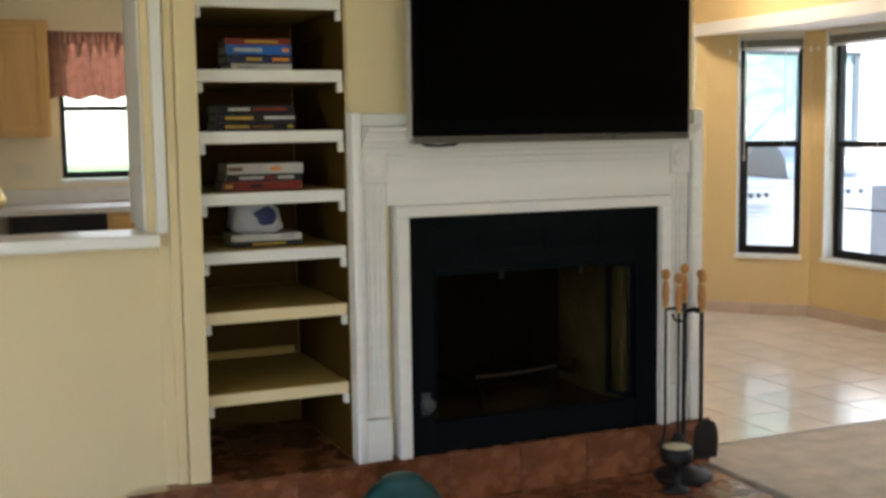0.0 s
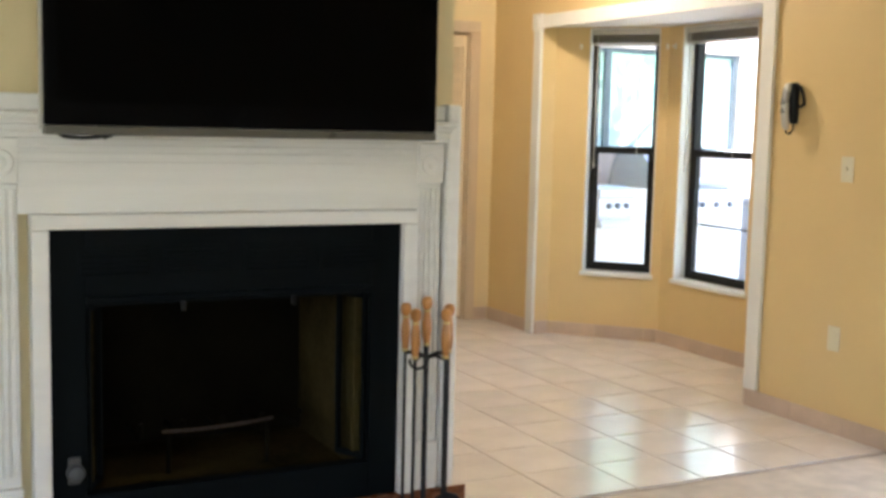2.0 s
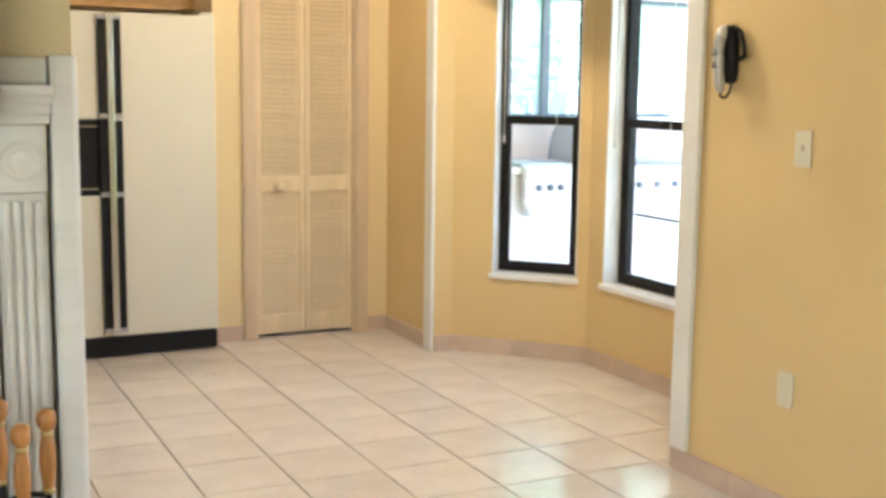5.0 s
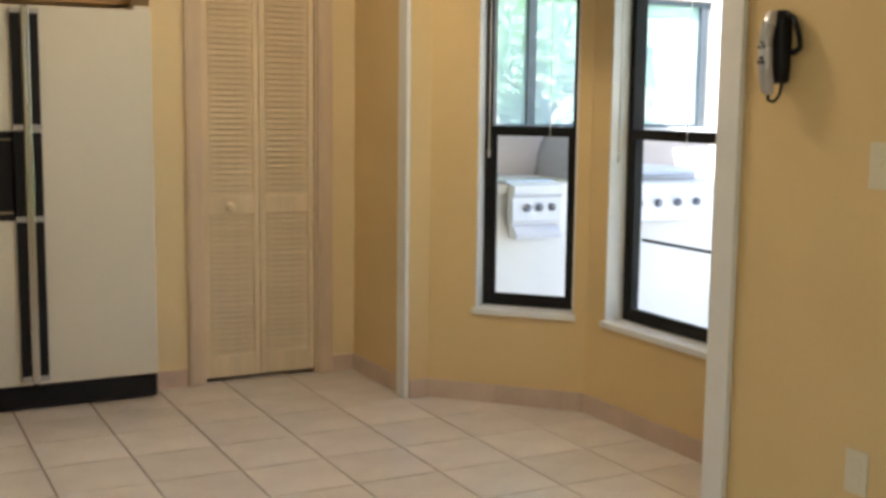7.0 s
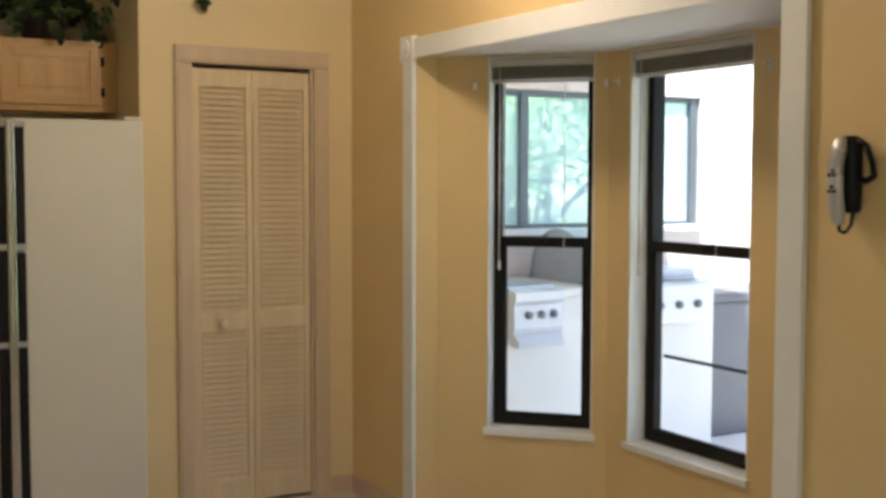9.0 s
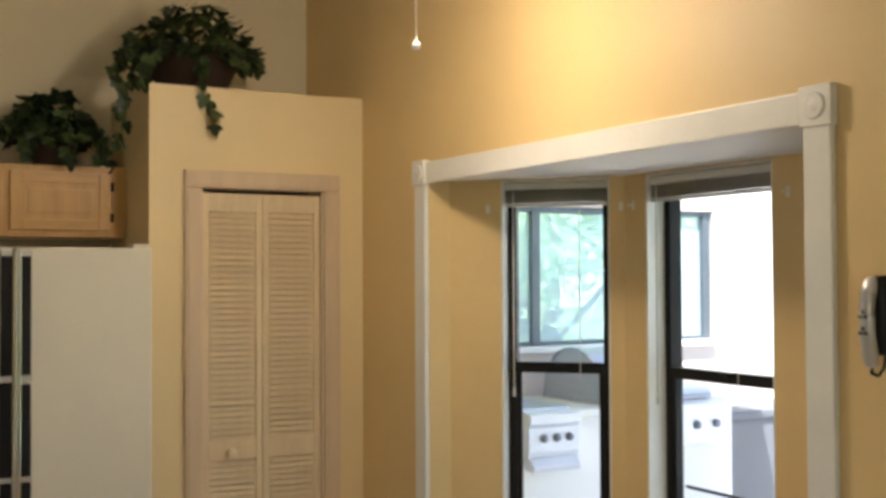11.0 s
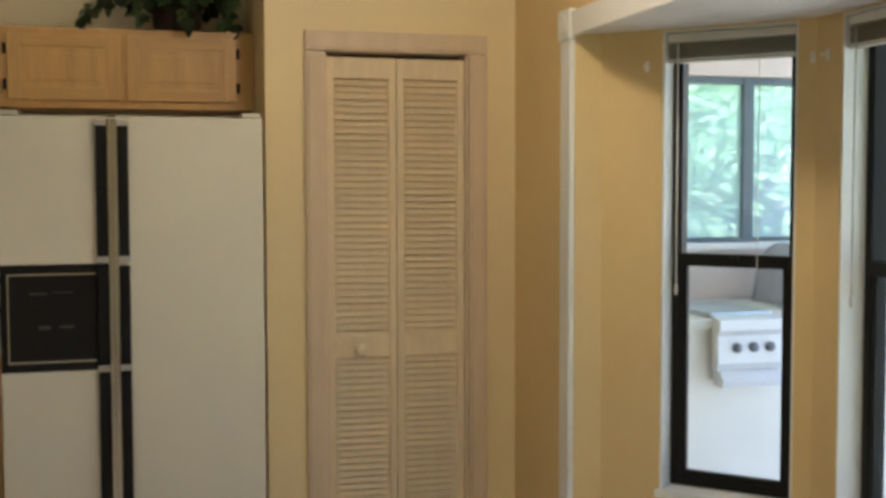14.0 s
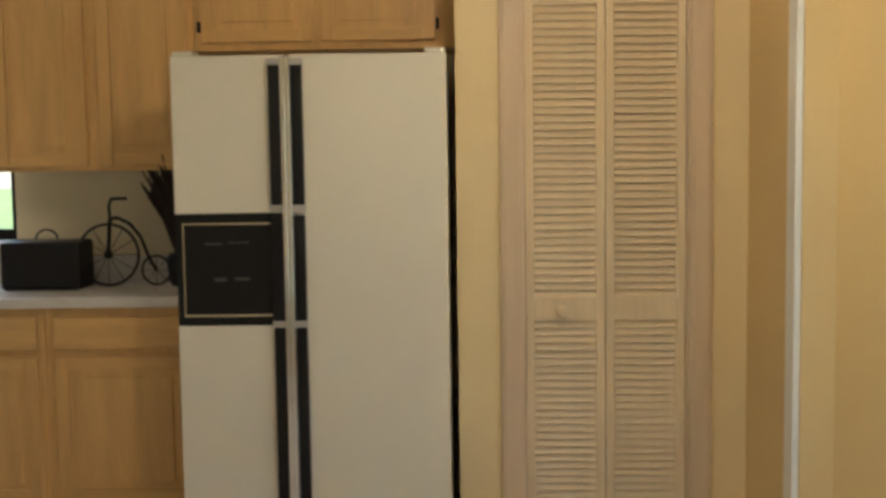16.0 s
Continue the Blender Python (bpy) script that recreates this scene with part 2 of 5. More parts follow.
def box(bm, x0, x1, y0, y1, z0, z1, bevel=0.0, m=None):
    b = bmesh.new()
    bmesh.ops.create_cube(b, size=1)
    for v in b.verts:
        v.co = Vector(((x0 + x1) / 2 + v.co.x * (x1 - x0), (y0 + y1) / 2 + v.co.y * (y1 - y0), (z0 + z1) / 2 + v.co.z * (z1 - z0)))
    if bevel:
        bmesh.ops.bevel(b, geom=b.edges[:], offset=bevel, segments=2, affect="EDGES", profile=0.6)
    return merge(bm, b, m)


def merge(bm, b, m=None):
    if m is not None:
        bmesh.ops.transform(b, matrix=m, verts=b.verts[:])
    me = bpy.data.meshes.new("scratch")
    b.to_mesh(me)
    b.free()
    bm.from_mesh(me)
    bpy.data.meshes.remove(me)
    return bm


def boxes(*dims, bevel=0.0):
    bm = bmesh.new()
    for d in dims:
        box(bm, *d, bevel=bevel)
    return bm


def prism(bm, poly, z0, z1):
    lo = [bm.verts.new((x, y, z0)) for x, y in poly]
    hi = [bm.verts.new((x, y, z1)) for x, y in poly]
    bm.faces.new(lo[::-1])
    bm.faces.new(hi)
    for i in range(len(poly)):
        j = (i + 1) % len(poly)
        bm.faces.new((lo[i], lo[j], hi[j], hi[i]))
    return bm


def extrude_x(profile, x0, x1):
    bm = prism(bmesh.new(), profile, x0, x1)
    bmesh.ops.transform(bm, matrix=Matrix(((0, 0, 1, 0), (1, 0, 0, 0), (0, 1, 0, 0), (0, 0, 0, 1))), verts=bm.verts[:])
    return bm


def turned(bm, profile, steps=20, m=None):
    """A turned body round z from (radius, height) pairs."""
    b = bmesh.new()
    rings = []
    for r, z in profile:
        rings.append([b.verts.new((max(r, 1e-4) * math.cos(2 * math.pi * i / steps), max(r, 1e-4) * math.sin(2 * math.pi * i / steps), z)) for i in range(steps)])
    for a, c in zip(rings, rings[1:]):
        for i in range(steps):
            b.faces.new((a[i], a[(i + 1) % steps], c[(i + 1) % steps], c[i]))
    b.faces.new(rings[0][::-1])
    b.faces.new(rings[-1])
    return merge(bm, b, m)


def rod(bm, a, b, r, steps=8):
    a, b = Vector(a), Vector(b)
    m = Matrix.Translation(a) @ (b - a).to_track_quat("Z", "Y").to_matrix().to_4x4()
    return turned(bm, [(r, 0), (r, (b - a).length)], steps, m)


def tube(bm, pts, r, steps=8):
    for a, b in zip(pts, pts[1:]):
        rod(bm, a, b, r, steps)
    return bm


def ring(bm, c, radius, r, axis="Y", steps=36, start=0.0, end=360.0):
    pts = []
    for i in range(steps + 1):
        a = radians(start + (end - start) * i / steps)
        u, v = radius * math.cos(a), radius * math.sin(a)
        pts.append({"Y": (c[0] + u, c[1], c[2] + v), "X": (c[0], c[1] + u, c[2] + v), "Z": (c[0] + u, c[1] + v, c[2])}[axis])
    return tube(bm, pts, r, 6)


# ---- the plan: x to the bay, y to the kitchen ----
EAST, NORTH, BREAST, CEIL = 5.515, 8.256, 3.76, 3.3
HEAD = 2.057                      # bay soffit
BAY = [(5.515, 6.93), (5.617, 6.93), (6.13, 6.385), (6.13, 5.415), (5.617, 4.845), (5.515, 4.845)]

# floors
solid("floor", boxes((-3.2, 6.3, -3.7, NORTH + 0.15, -0.12, -0.012)), M_GROUT, "brown grout bed under cream floor tiles", "floor")
solid("floor_carpet", boxes((-3.0, 0.85, -3.5, 3.66, -0.012, 0.014), (0.85, 3.26, -3.5, 2.85, -0.012, 0.014), (3.26, EAST, -3.5, 3.86, -0.012, 0.014), bevel=0.004), M_CARPET, "beige cut-pile carpet beside the tiled floor", "carpet")
solid("ceiling", boxes((-3.2, EAST + 0.15, -3.7, NORTH + 0.15, CEIL, CEIL + 0.12)), M_CEIL, "white textured ceiling", "ceiling")

# outer walls of the rooms
solid("wall_east", boxes((EAST, EAST + 0.15, -3.5, 2.80, 0, CEIL), (EAST, EAST + 0.15, 2.80, 3.72, 2.06, CEIL), (EAST, EAST + 0.15, 3.72, 4.845, 0, CEIL),
      (EAST, EAST + 0.15, 4.845, 6.93, HEAD, CEIL), (EAST, EAST + 0.15, 6.93, NORTH, 0, CEIL)), M_YELLOW, "warm yellow painted wall with a bay opening", "wall")
solid("wall_north", boxes((-3.0, 1.17, NORTH, NORTH + 0.15, 0, CEIL), (1.17, 2.66, NORTH, NORTH + 0.15, 0, 1.08), (1.17, 2.66, NORTH, NORTH + 0.15, 2.1, CEIL),
      (2.66, EAST + 0.15, NORTH, NORTH + 0.15, 0, CEIL)), M_KITCHEN, "pale yellow kitchen wall", "wall")
# Unseen wall with an invented opening round the west fill lamp.
solid("wall_west", boxes((-3.15, -3.0, -3.65, -0.95, 0, CEIL), (-3.15, -3.0, 1.35, NORTH + 0.15, 0, CEIL), (-3.15, -3.0, -0.95, 1.35, 0, 0.68), (-3.15, -3.0, -0.95, 1.35, 2.32, CEIL)), M_CREAM, "unseen pale yellow wall with an added window opening", "wall")
# Unseen wall; its opening is added to hold the south fill lamp.
solid("wall_south", boxes((-3.0, -1.4, -3.65, -3.5, 0, CEIL), (1.8, EAST + 0.15, -3.65, -3.5, 0, CEIL), (-1.4, 1.8, -3.65, -3.5, 2.35, CEIL)), M_CREAM, "unseen pale yellow wall with an added wide opening", "wall")

# pantry box
solid("wall_pantry", boxes((4.496, 4.728, 7.58, 7.68, 0, 2.485), (5.31, EAST, 7.58, 7.68, 0, 2.485), (4.728, 5.31, 7.58, 7.68, 2.045, 2.485),
      (4.496, 4.596, 7.68, NORTH, 0, 2.485), (4.596, EAST, 7.68, NORTH, 2.40, 2.485)), M_PANTRY, "yellow painted pantry enclosure below the ceiling", "wall")

# chimney breast with the book niche, and the half wall of the bar
solid("wall_breast", boxes((1.75, 1.93, BREAST, 4.75, 0.2, CEIL), (3.03, 3.215, BREAST, 4.75, 0.2, CEIL), (1.93, 3.03, BREAST, 4.75, 1.08, CEIL), (1.93, 3.03, 4.35, 4.75, 0.2, 1.08),
      (1.07, 1.215, BREAST, 4.28, 0.2, CEIL), (1.215, 1.75, 4.45, 4.75, 0.2, CEIL), (1.215, 1.75, BREAST, 4.45, 2.6, CEIL), (1.07, 1.215, BREAST, 4.28, 0.0, 0.196), (1.215, 3.215, BREAST, 4.75, 0.0, 0.196)), M_CREAM, "pale yellow chimney breast with a book niche", "wall")
solid("wall_bar", boxes((-3.0, 1.07, 3.78, 3.93, 0, 1.02), (-3.0, 1.07, 3.78, 3.93, 2.35, CEIL), (-3.0, -0.9, 3.78, 3.93, 1.02, 2.35), (1.04, 1.07, 3.78, 3.93, 1.066, 2.35)), M_CREAM, "pale yellow half wall below a pass-through", "wall")
bm = boxes((-0.9, 1.068, 3.70, 3.98, 1.022, 1.065), bevel=0.008)
solid("trim_bar_top", bm, M_TRIM, "white painted bar ledge on the half wall", "ledge")
bm = boxes((1.031, 1.0385, 3.782, 3.985, 1.067, 2.348), (1.058, 1.0685, 3.987, 4.28, 1.067, 2.348), (-0.9, 1.03, 3.762, 3.778, 2.35, 2.44), (1.064, 1.101, 3.724, 3.757, 1.067, 2.6), bevel=0.004)
solid("trim_pass_through", bm, M_TRIM, "white casing round the pass-through", "trim")
solid("trim_niche", boxes((1.105, 1.137, 3.735, 3.758, 0.2, 2.6), (1.14, 1.213, 3.722, 3.758, 0.2, 2.6), bevel=0.005), M_CREAM, "cream painted pilaster beside the book niche", "trim")
# Thin dark sheets carry the shade of the niche's sides and back.
solid("trim_niche_lining", boxes((1.217, 1.222, 3.80, 4.44, 0.2, 2.59), (1.743, 1.748, 3.80, 4.44, 0.2, 2.59), (1.224, 1.741, 4.44, 4.447, 0.2, 2.59)), M_SHADE, "near-black niche lining, the niche's shade put into its colour", "lining")


# ---- bay ----
def offset(poly, d):
    out = []
    for i, p in enumerate(poly):
        p = Vector(p)
        a = (p - Vector(poly[i - 1])).normalized() if i else None
        b = (Vector(poly[i + 1]) - p).normalized() if i < len(poly) - 1 else None
        na = Vector((-a.y, a.x)) if a else None
        nb = Vector((-b.y, b.x)) if b else None
        n = na or nb
        if na and nb:
            n = (na + nb).normalized()
            n = n / n.dot(na)
        out.append(tuple(p + n * d))
    return out


OUT = offset(BAY, 0.16)
WINDOWS = {1: (0.226, 0.688), 2: (0.133, 0.815), 3: (0.063, 0.513)}
SILL, TOPW = 0.435, 2.046


def facet(i):
    """The walls of one side of the bay, with a window opening where it has one."""
    bm = bmesh.new()
    a, b, c, d = (Vector(p) for p in (BAY[i], BAY[i + 1], OUT[i + 1], OUT[i]))
    if i not in WINDOWS:
        return prism(bm, [a, b, c, d], 0, HEAD)
    u = (b - a).normalized()
    n = Vector((-u.y, u.x)) * 0.16
    s0, s1 = WINDOWS[i]
    p0, p1 = a + u * s0, a + u * s1
    prism(bm, [a, p0, p0 + n, d], 0, HEAD)
    prism(bm, [p1, b, c, p1 + n], 0, HEAD)
    prism(bm, [p0, p1, p1 + n, p0 + n], 0, SILL)
    prism(bm, [p0, p1, p1 + n, p0 + n], TOPW, HEAD)
    return bm


for i in (1, 2, 3):
    solid("wall_bay_%d" % i, facet(i), M_YELLOW, "warm yellow angled bay wall with a tall window", "wall")
solid("ceiling_bay", prism(bmesh.new(), [(5.52, 6.925), *BAY[1:5], (5.52, 4.85)], HEAD - 0.006, HEAD + 0.1), M_CEIL, "white soffit of the bay", "ceiling")


def sash_window(i, number, screen_bar=False):
    a, b = Vector(BAY[i]), Vector(BAY[i + 1])
    u = (b - a).normalized()
    s0, s1 = WINDOWS[i]
    p = a + u * s0
    m = Matrix.Translation((p.x, p.y, 0)) @ Matrix.Rotation(math.atan2(u.y, u.x), 4, "Z")
    w = s1 - s0
    top, mid = TOPW, 1.25
    ob = thing("window_%d" % number, m, "tall single-hung window with dark bronze frame and raised blind", "window", kind="structure")
    # white reveal lining and sill
    part("reveal", boxes((0.001, 0.008, 0.002, 0.10, SILL, top - 0.001), (w - 0.008, w - 0.001, 0.002, 0.10, SILL, top - 0.001), (0.008, w - 0.008, 0.002, 0.10, top - 0.009, top - 0.001)), M_TRIM, ob, "white reveal")
    part("window_sill", boxes((-0.012, w + 0.012, -0.018, 0.10, SILL - 0.022, SILL + 0.006), bevel=0.004), M_TRIM, ob, "white sill")
    z0 = SILL + 0.008
    t = 0.034
    part("window_frame", boxes((0.009, 0.009 + t, 0.088, 0.15, z0, top - 0.01), (w - 0.009 - t, w - 0.009, 0.088, 0.15, z0, top - 0.01), (0.009 + t, w - 0.009 - t, 0.088, 0.15, top - 0.06, top - 0.01),
         (0.009 + t, w - 0.009 - t, 0.088, 0.15, z0, z0 + 0.035), bevel=0.003), M_BRONZE, ob)
    part("meeting_rail", boxes((0.009 + t, w - 0.009 - t, 0.084, 0.135, mid - 0.022, mid + 0.022), bevel=0.003), M_BRONZE, ob)
    part("lower_sash", boxes((0.009 + t, 0.03 + t, 0.092, 0.118, z0 + 0.035, mid - 0.022), (w - 0.03 - t, w - 0.009 - t, 0.092, 0.118, z0 + 0.035, mid - 0.022), (0.03 + t, w - 0.03 - t, 0.092, 0.118, z0 + 0.035, z0 + 0.055), bevel=0.002), M_BRONZE, ob)
    part("sash_lock", boxes((w / 2 - 0.02, w / 2 + 0.02, 0.072, 0.084, mid + 0.0, mid + 0.014), bevel=0.002), M_BRONZE, ob)
    for za, zb, y in ((z0 + 0.055, mid - 0.02, 0.105), (mid + 0.02, top - 0.06, 0.128)):
        g = part("pane", boxes((0.03 + t, w - 0.03 - t, y, y + 0.004, za, zb)), M_GLASS, ob)
        g.visible_shadow = False
    if screen_bar:
        part("screen_bar", boxes((0.03 + t, w - 0.03 - t, 0.14, 0.15, 0.79, 0.802)), M_BRONZE, ob)
    # raised mini blind
    bl = part("blind_headrail", boxes((0.012, w - 0.012, 0.012, 0.05, top - 0.042, top - 0.012), bevel=0.003), M_BLIND, ob, "white blind headrail")
    bm = bmesh.new()
    for k in range(14):
        box(bm, 0.014, w - 0.014, 0.016, 0.046, top - 0.046 - 0.0036 * k - 0.0018, top - 0.046 - 0.0036 * k)
    part("blind_slats", bm, M_BLINDD, bl, "grey stacked blind slats")
    part("blind_bottom_rail", boxes((0.014, w - 0.014, 0.016, 0.046, top - 0.112, top - 0.098), bevel=0.003), M_BLIND, bl, "white bottom rail")
    bm = bmesh.new()
    rod(bm, (0.05, 0.014, top - 0.05), (0.05, 0.014, 1.16), 0.0035)
    turned(bm, [(0.002, 0), (0.006, 0.004), (0.007, 0.03), (0.003, 0.045)], 8, Matrix.Translation((0.05, 0.014, 1.13)))
    part("blind_wand", bm, M_BLIND, bl, "clear plastic wand", smooth=True)
    part("cord", rod(bmesh.new(), (w * 0.72, 0.014, top - 0.1), (w * 0.72, 0.014, 1.20), 0.0018), M_BLIND, bl)
    return ob


for k, i in enumerate((1, 2, 3)):
    sash_window(i, k + 1, screen_bar=(i == 2))

# curtain rod brackets left on the bay walls
for i, s in ((1, 0.17), (1, 0.735), (2, 0.06), (2, 0.89)):
    a, b = Vector(BAY[i]), Vector(BAY[i + 1])
    u = (b - a).normalized()
    p = a + u * s
    ob = thing("curtain_bracket", Matrix.Translation((p.x, p.y, 1.925)) @ Matrix.Rotation(math.atan2(u.y, u.x), 4, "Z"), "small white metal curtain bracket on the yellow wall", "bracket", "brackets on the bay wall")
    part("plate", boxes((-0.008, 0.008, -0.004, 0.0, -0.018, 0.018), bevel=0.001), M_TRIM, ob)
    part("hook", boxes((-0.004, 0.004, -0.03, -0.004, -0.004, 0.004), bevel=0.001), M_TRIM, ob)

# casing round the bay opening
cas = thing("trim_bay", pose(EAST, 5.9, 0), "white painted casing with rosette corner blocks", "trim", kind="structure")
for nm, dims in (("casing_side", (EAST - 0.022, EAST - 0.001, 6.93, 7.02, 0.0, 2.03)), ("casing_side", (EAST - 0.022, EAST - 0.001, 4.75, 4.843, 0.09, 2.03)), ("casing_head", (EAST - 0.022, EAST - 0.001, 4.857, 6.92, 2.038, 2.125))):
    part(nm, boxes(dims, bevel=0.004), M_TRIM, cas, at_world=True)
for y in (4.796, 6.975):
    bm = boxes((EAST - 0.03, EAST - 0.001, y - 0.054, y + 0.054, 2.028, 2.136), bevel=0.004)
    cb = part("corner_block", bm, M_TRIM, cas, at_world=True)
    bm = bmesh.new()
    turned(bm, [(0.036, 0), (0.036, 0.004), (0.030, 0.007), (0.022, 0.003), (0.016, 0.006), (0.004, 0.009)], 24, pose(EAST - 0.03, y, 2.082, 0, -90, 0))
    part("rosette", bm, M_TRIM, cb, at_world=True, smooth=True)

# tiled baseboards: short tile pieces along each wall
bb = thing("baseboard", pose(5.0, 6.5, 0), "pinkish tile baseboard along the yellow walls", "baseboard", kind="structure")


def skirting(a, b, inward, h=0.085):
    a, b = Vector(a), Vector(b)
    u = (b - a).normalized()
    length = (b - a).length
    m = Matrix.Translation((a.x, a.y, 0)) @ Matrix.Rotation(math.atan2(u.y, u.x), 4, "Z")
    s = 0.0
    while s < length - 0.004:
        e = min(s + 0.33, length)
        ob = part("tile", box(bmesh.new(), s + 0.001, e - 0.001, *((-0.012, -0.0005) if inward else (0.0005, 0.012)), -0.004, h, 0.002), M_BASE, bb)
        ob.matrix_parent_inverse = wm(bb).inverted()
        ob.matrix_basis = m
        s = e


skirting((EAST, 7.566), (EAST, 7.022), True)
for i in range(0, 3):
    skirting(BAY[i], BAY[i + 1], True)
skirting((EAST, 4.845), (EAST, 3.815), True)
skirting((4.496, 7.58), (4.655, 7.58), True)
skirting((5.385, 7.58), (EAST - 0.012, 7.58), True)

# stained door casing in the east wall; the glazed leaf is added, unseen
dr = thing("door_1", pose(EAST, 3.26, 0), "red-brown stained casing with an added, unseen glazed leaf", "door", kind="structure")
part("leaf", boxes((EAST + 0.03, EAST + 0.07, 2.83, 2.93, 0.012, 2.04), (EAST + 0.03, EAST + 0.07, 3.59, 3.69, 0.012, 2.04), (EAST + 0.03, EAST + 0.07, 2.93, 3.59, 0.012, 0.25), (EAST + 0.03, EAST + 0.07, 2.93, 3.59, 1.93, 2.04), bevel=0.003), M_RED, dr, at_world=True)
part("pane", boxes((EAST + 0.047, EAST + 0.053, 2.93, 3.59, 0.25, 1.93)), M_GLASS, dr, at_world=True)
for d in ((EAST - 0.02, EAST - 0.001, 3.72, 3.808, 0.016, 2.06), (EAST - 0.02, EAST - 0.001, 2.71, 2.80, 0.016, 2.06), (EAST - 0.02, EAST - 0.001, 2.71, 3.808, 2.062, 2.15)):
    part("casing", boxes(d, bevel=0.004), M_RED, dr, at_world=True)
for d in ((EAST + 0.001, EAST + 0.14, 3.692, 3.718, 0.016, 2.04), (EAST + 0.001, EAST + 0.14, 2.802, 2.828, 0.016, 2.04)):
    part("jamb", boxes(d), M_RED, dr, at_world=True)

# ---- fireplace ----
hb = thing("hearth", pose(2.1, 3.3, 0), "rust-brown slate tiled hearth on the floor before the fireplace", "hearth", kind="structure")
part("bed", boxes((0.86, 3.21, 2.86, 3.748, -0.011, 0.006), (1.07, 3.212, 3.70, 3.757, 0.006, 0.182)), M_DGROUT, hb, at_world=True)
tile_top = mesh_of(box(bmesh.new(), -0.144, 0.144, -0.144, 0.144, 0, 0.009, 0.002), "tile", M_HEARTH)
tile_face = mesh_of(box(bmesh.new(), -0.144, 0.144, -0.008, 0, -0.094, 0.094, 0.002), "tile", M_HEARTH)
for ix in range(8):
    for iy in range(3):
        part("tile", tile_top, None, hb).matrix_basis = pose(-2.1, -3.3, 0) @ pose(1.01 + 0.293 * ix, 3.0 + 0.28 * iy, 0.004)
    part("tile", tile_face, None, hb).matrix_basis = pose(-2.1, -3.3, 0) @ pose(1.01 + 0.293 * ix + 0.06, 3.70, 0.105)
part("ledge", boxes((1.07, 3.212, 3.692, 3.80, 0.183, 0.199), (1.222, 1.743, 3.80, 4.44, 0.183, 0.199), bevel=0.003), M_HEARTH, hb, at_world=True)

fp = thing("fireplace", pose(2.477, 3.72, 0.2), "black metal fireplace insert with louvred top", "fireplace")
X0, X1, Z0, Z1, FY = 1.942, 3.014, 0.2, 1.08, 3.705
for d in ((X0, X0 + 0.1, FY, FY + 0.05, Z0, Z1), (X1 - 0.1, X1, FY, FY + 0.05, Z0, Z1), (X0 + 0.1, X1 - 0.1, FY, FY + 0.05, 0.86, Z1), (X0 + 0.1, X1 - 0.1, FY, FY + 0.05, Z0, 0.315)):
    part("surround_panel", boxes(d, bevel=0.003), M_BLACK, fp, at_world=True)
part("hood", boxes((X0 + 0.1, X1 - 0.1, FY - 0.014, FY + 0.02, 0.868, 0.89), bevel=0.006), M_BLACK, fp, at_world=True)
for cx in (2.12, 2.36, 2.60, 2.84):
    lv = part("louvre", boxes((cx - 0.10, cx + 0.10, FY - 0.003, FY + 0.001, 0.94, 1.03), bevel=0.001), M_BLACK, fp, at_world=True)
    for k in range(5):
        part("slat", boxes((cx - 0.093, cx + 0.093, FY - 0.010, FY - 0.003, 0.947 + 0.016 * k, 0.955 + 0.016 * k), bevel=0.001), M_BLACK, lv, at_world=True)
for d, mat in (((X0 + 0.10, X0 + 0.13, FY + 0.06, 4.28, 0.29, 0.86), M_BRICK), ((X1 - 0.13, X1 - 0.10, FY + 0.06, 4.28, 0.29, 0.86), M_BRICK), ((X0 + 0.1, X1 - 0.1, 4.28, 4.32, 0.29, 0.86), M_SOOT),
               ((X0 + 0.1, X1 - 0.1, FY + 0.06, 4.32, 0.25, 0.29), M_BRICK), ((X0 + 0.1, X1 - 0.1, FY + 0.06, 4.32, 0.86, 0.88), M_SOOT)):
    part("firebox_panel", boxes(d), mat, fp, at_world=True)
for xa, turn in ((X0 + 0.105, 64), (X1 - 0.105, -64)):
    # each half of the folding glass doors stands open at the side
    d = part("glass_door", boxes((0, 0.012, -0.008, 0.008, 0, 0.54), (0.11, 0.122, -0.008, 0.008, 0, 0.54), (0.012, 0.11, -0.008, 0.008, 0, 0.016), (0.012, 0.11, -0.008, 0.008, 0.524, 0.54)), M_BLACK, fp)
    d.matrix_basis = wm(fp).inverted() @ pose(xa, FY + 0.02, 0.318, 0, 0, turn if turn > 0 else 180 + turn)
    part("pane", boxes((0.012, 0.11, -0.002, 0.002, 0.016, 0.524)), M_GLASS, d)
    part("edge_strip", boxes((0.122, 0.126, -0.007, 0.007, 0.15, 0.45), bevel=0.001), M_IRON, d, "worn metal edge")
for x in (2.317, 2.656):
    part("door_clip", boxes((x - 0.007, x + 0.007, FY - 0.012, FY - 0.001, 0.838, 0.868), bevel=0.003), M_IRON, fp, "small steel door clip", at_world=True)
bm = bmesh.new()
turned(bm, [(0.020, 0), (0.020, 0.012), (0.025, 0.018), (0.026, 0.034), (0.020, 0.042), (0.004, 0.044)], 18, pose(2.005, FY, 0.392, 90, 0, 0))
box(bm, 1.988, 2.022, FY - 0.010, FY - 0.0005, 0.352, 0.432, 0.004)
part("handle", bm, M_DARKGREY, fp, "worn grey damper knob", at_world=True)
gr = part("grate", tube(bmesh.new(), [(2.30, 3.90, 0.424), (2.42, 3.885, 0.426), (2.54, 3.885, 0.430), (2.66, 3.90, 0.436)], 0.006), M_BASKET, fp, "sooty brass log lighter bar", at_world=True)
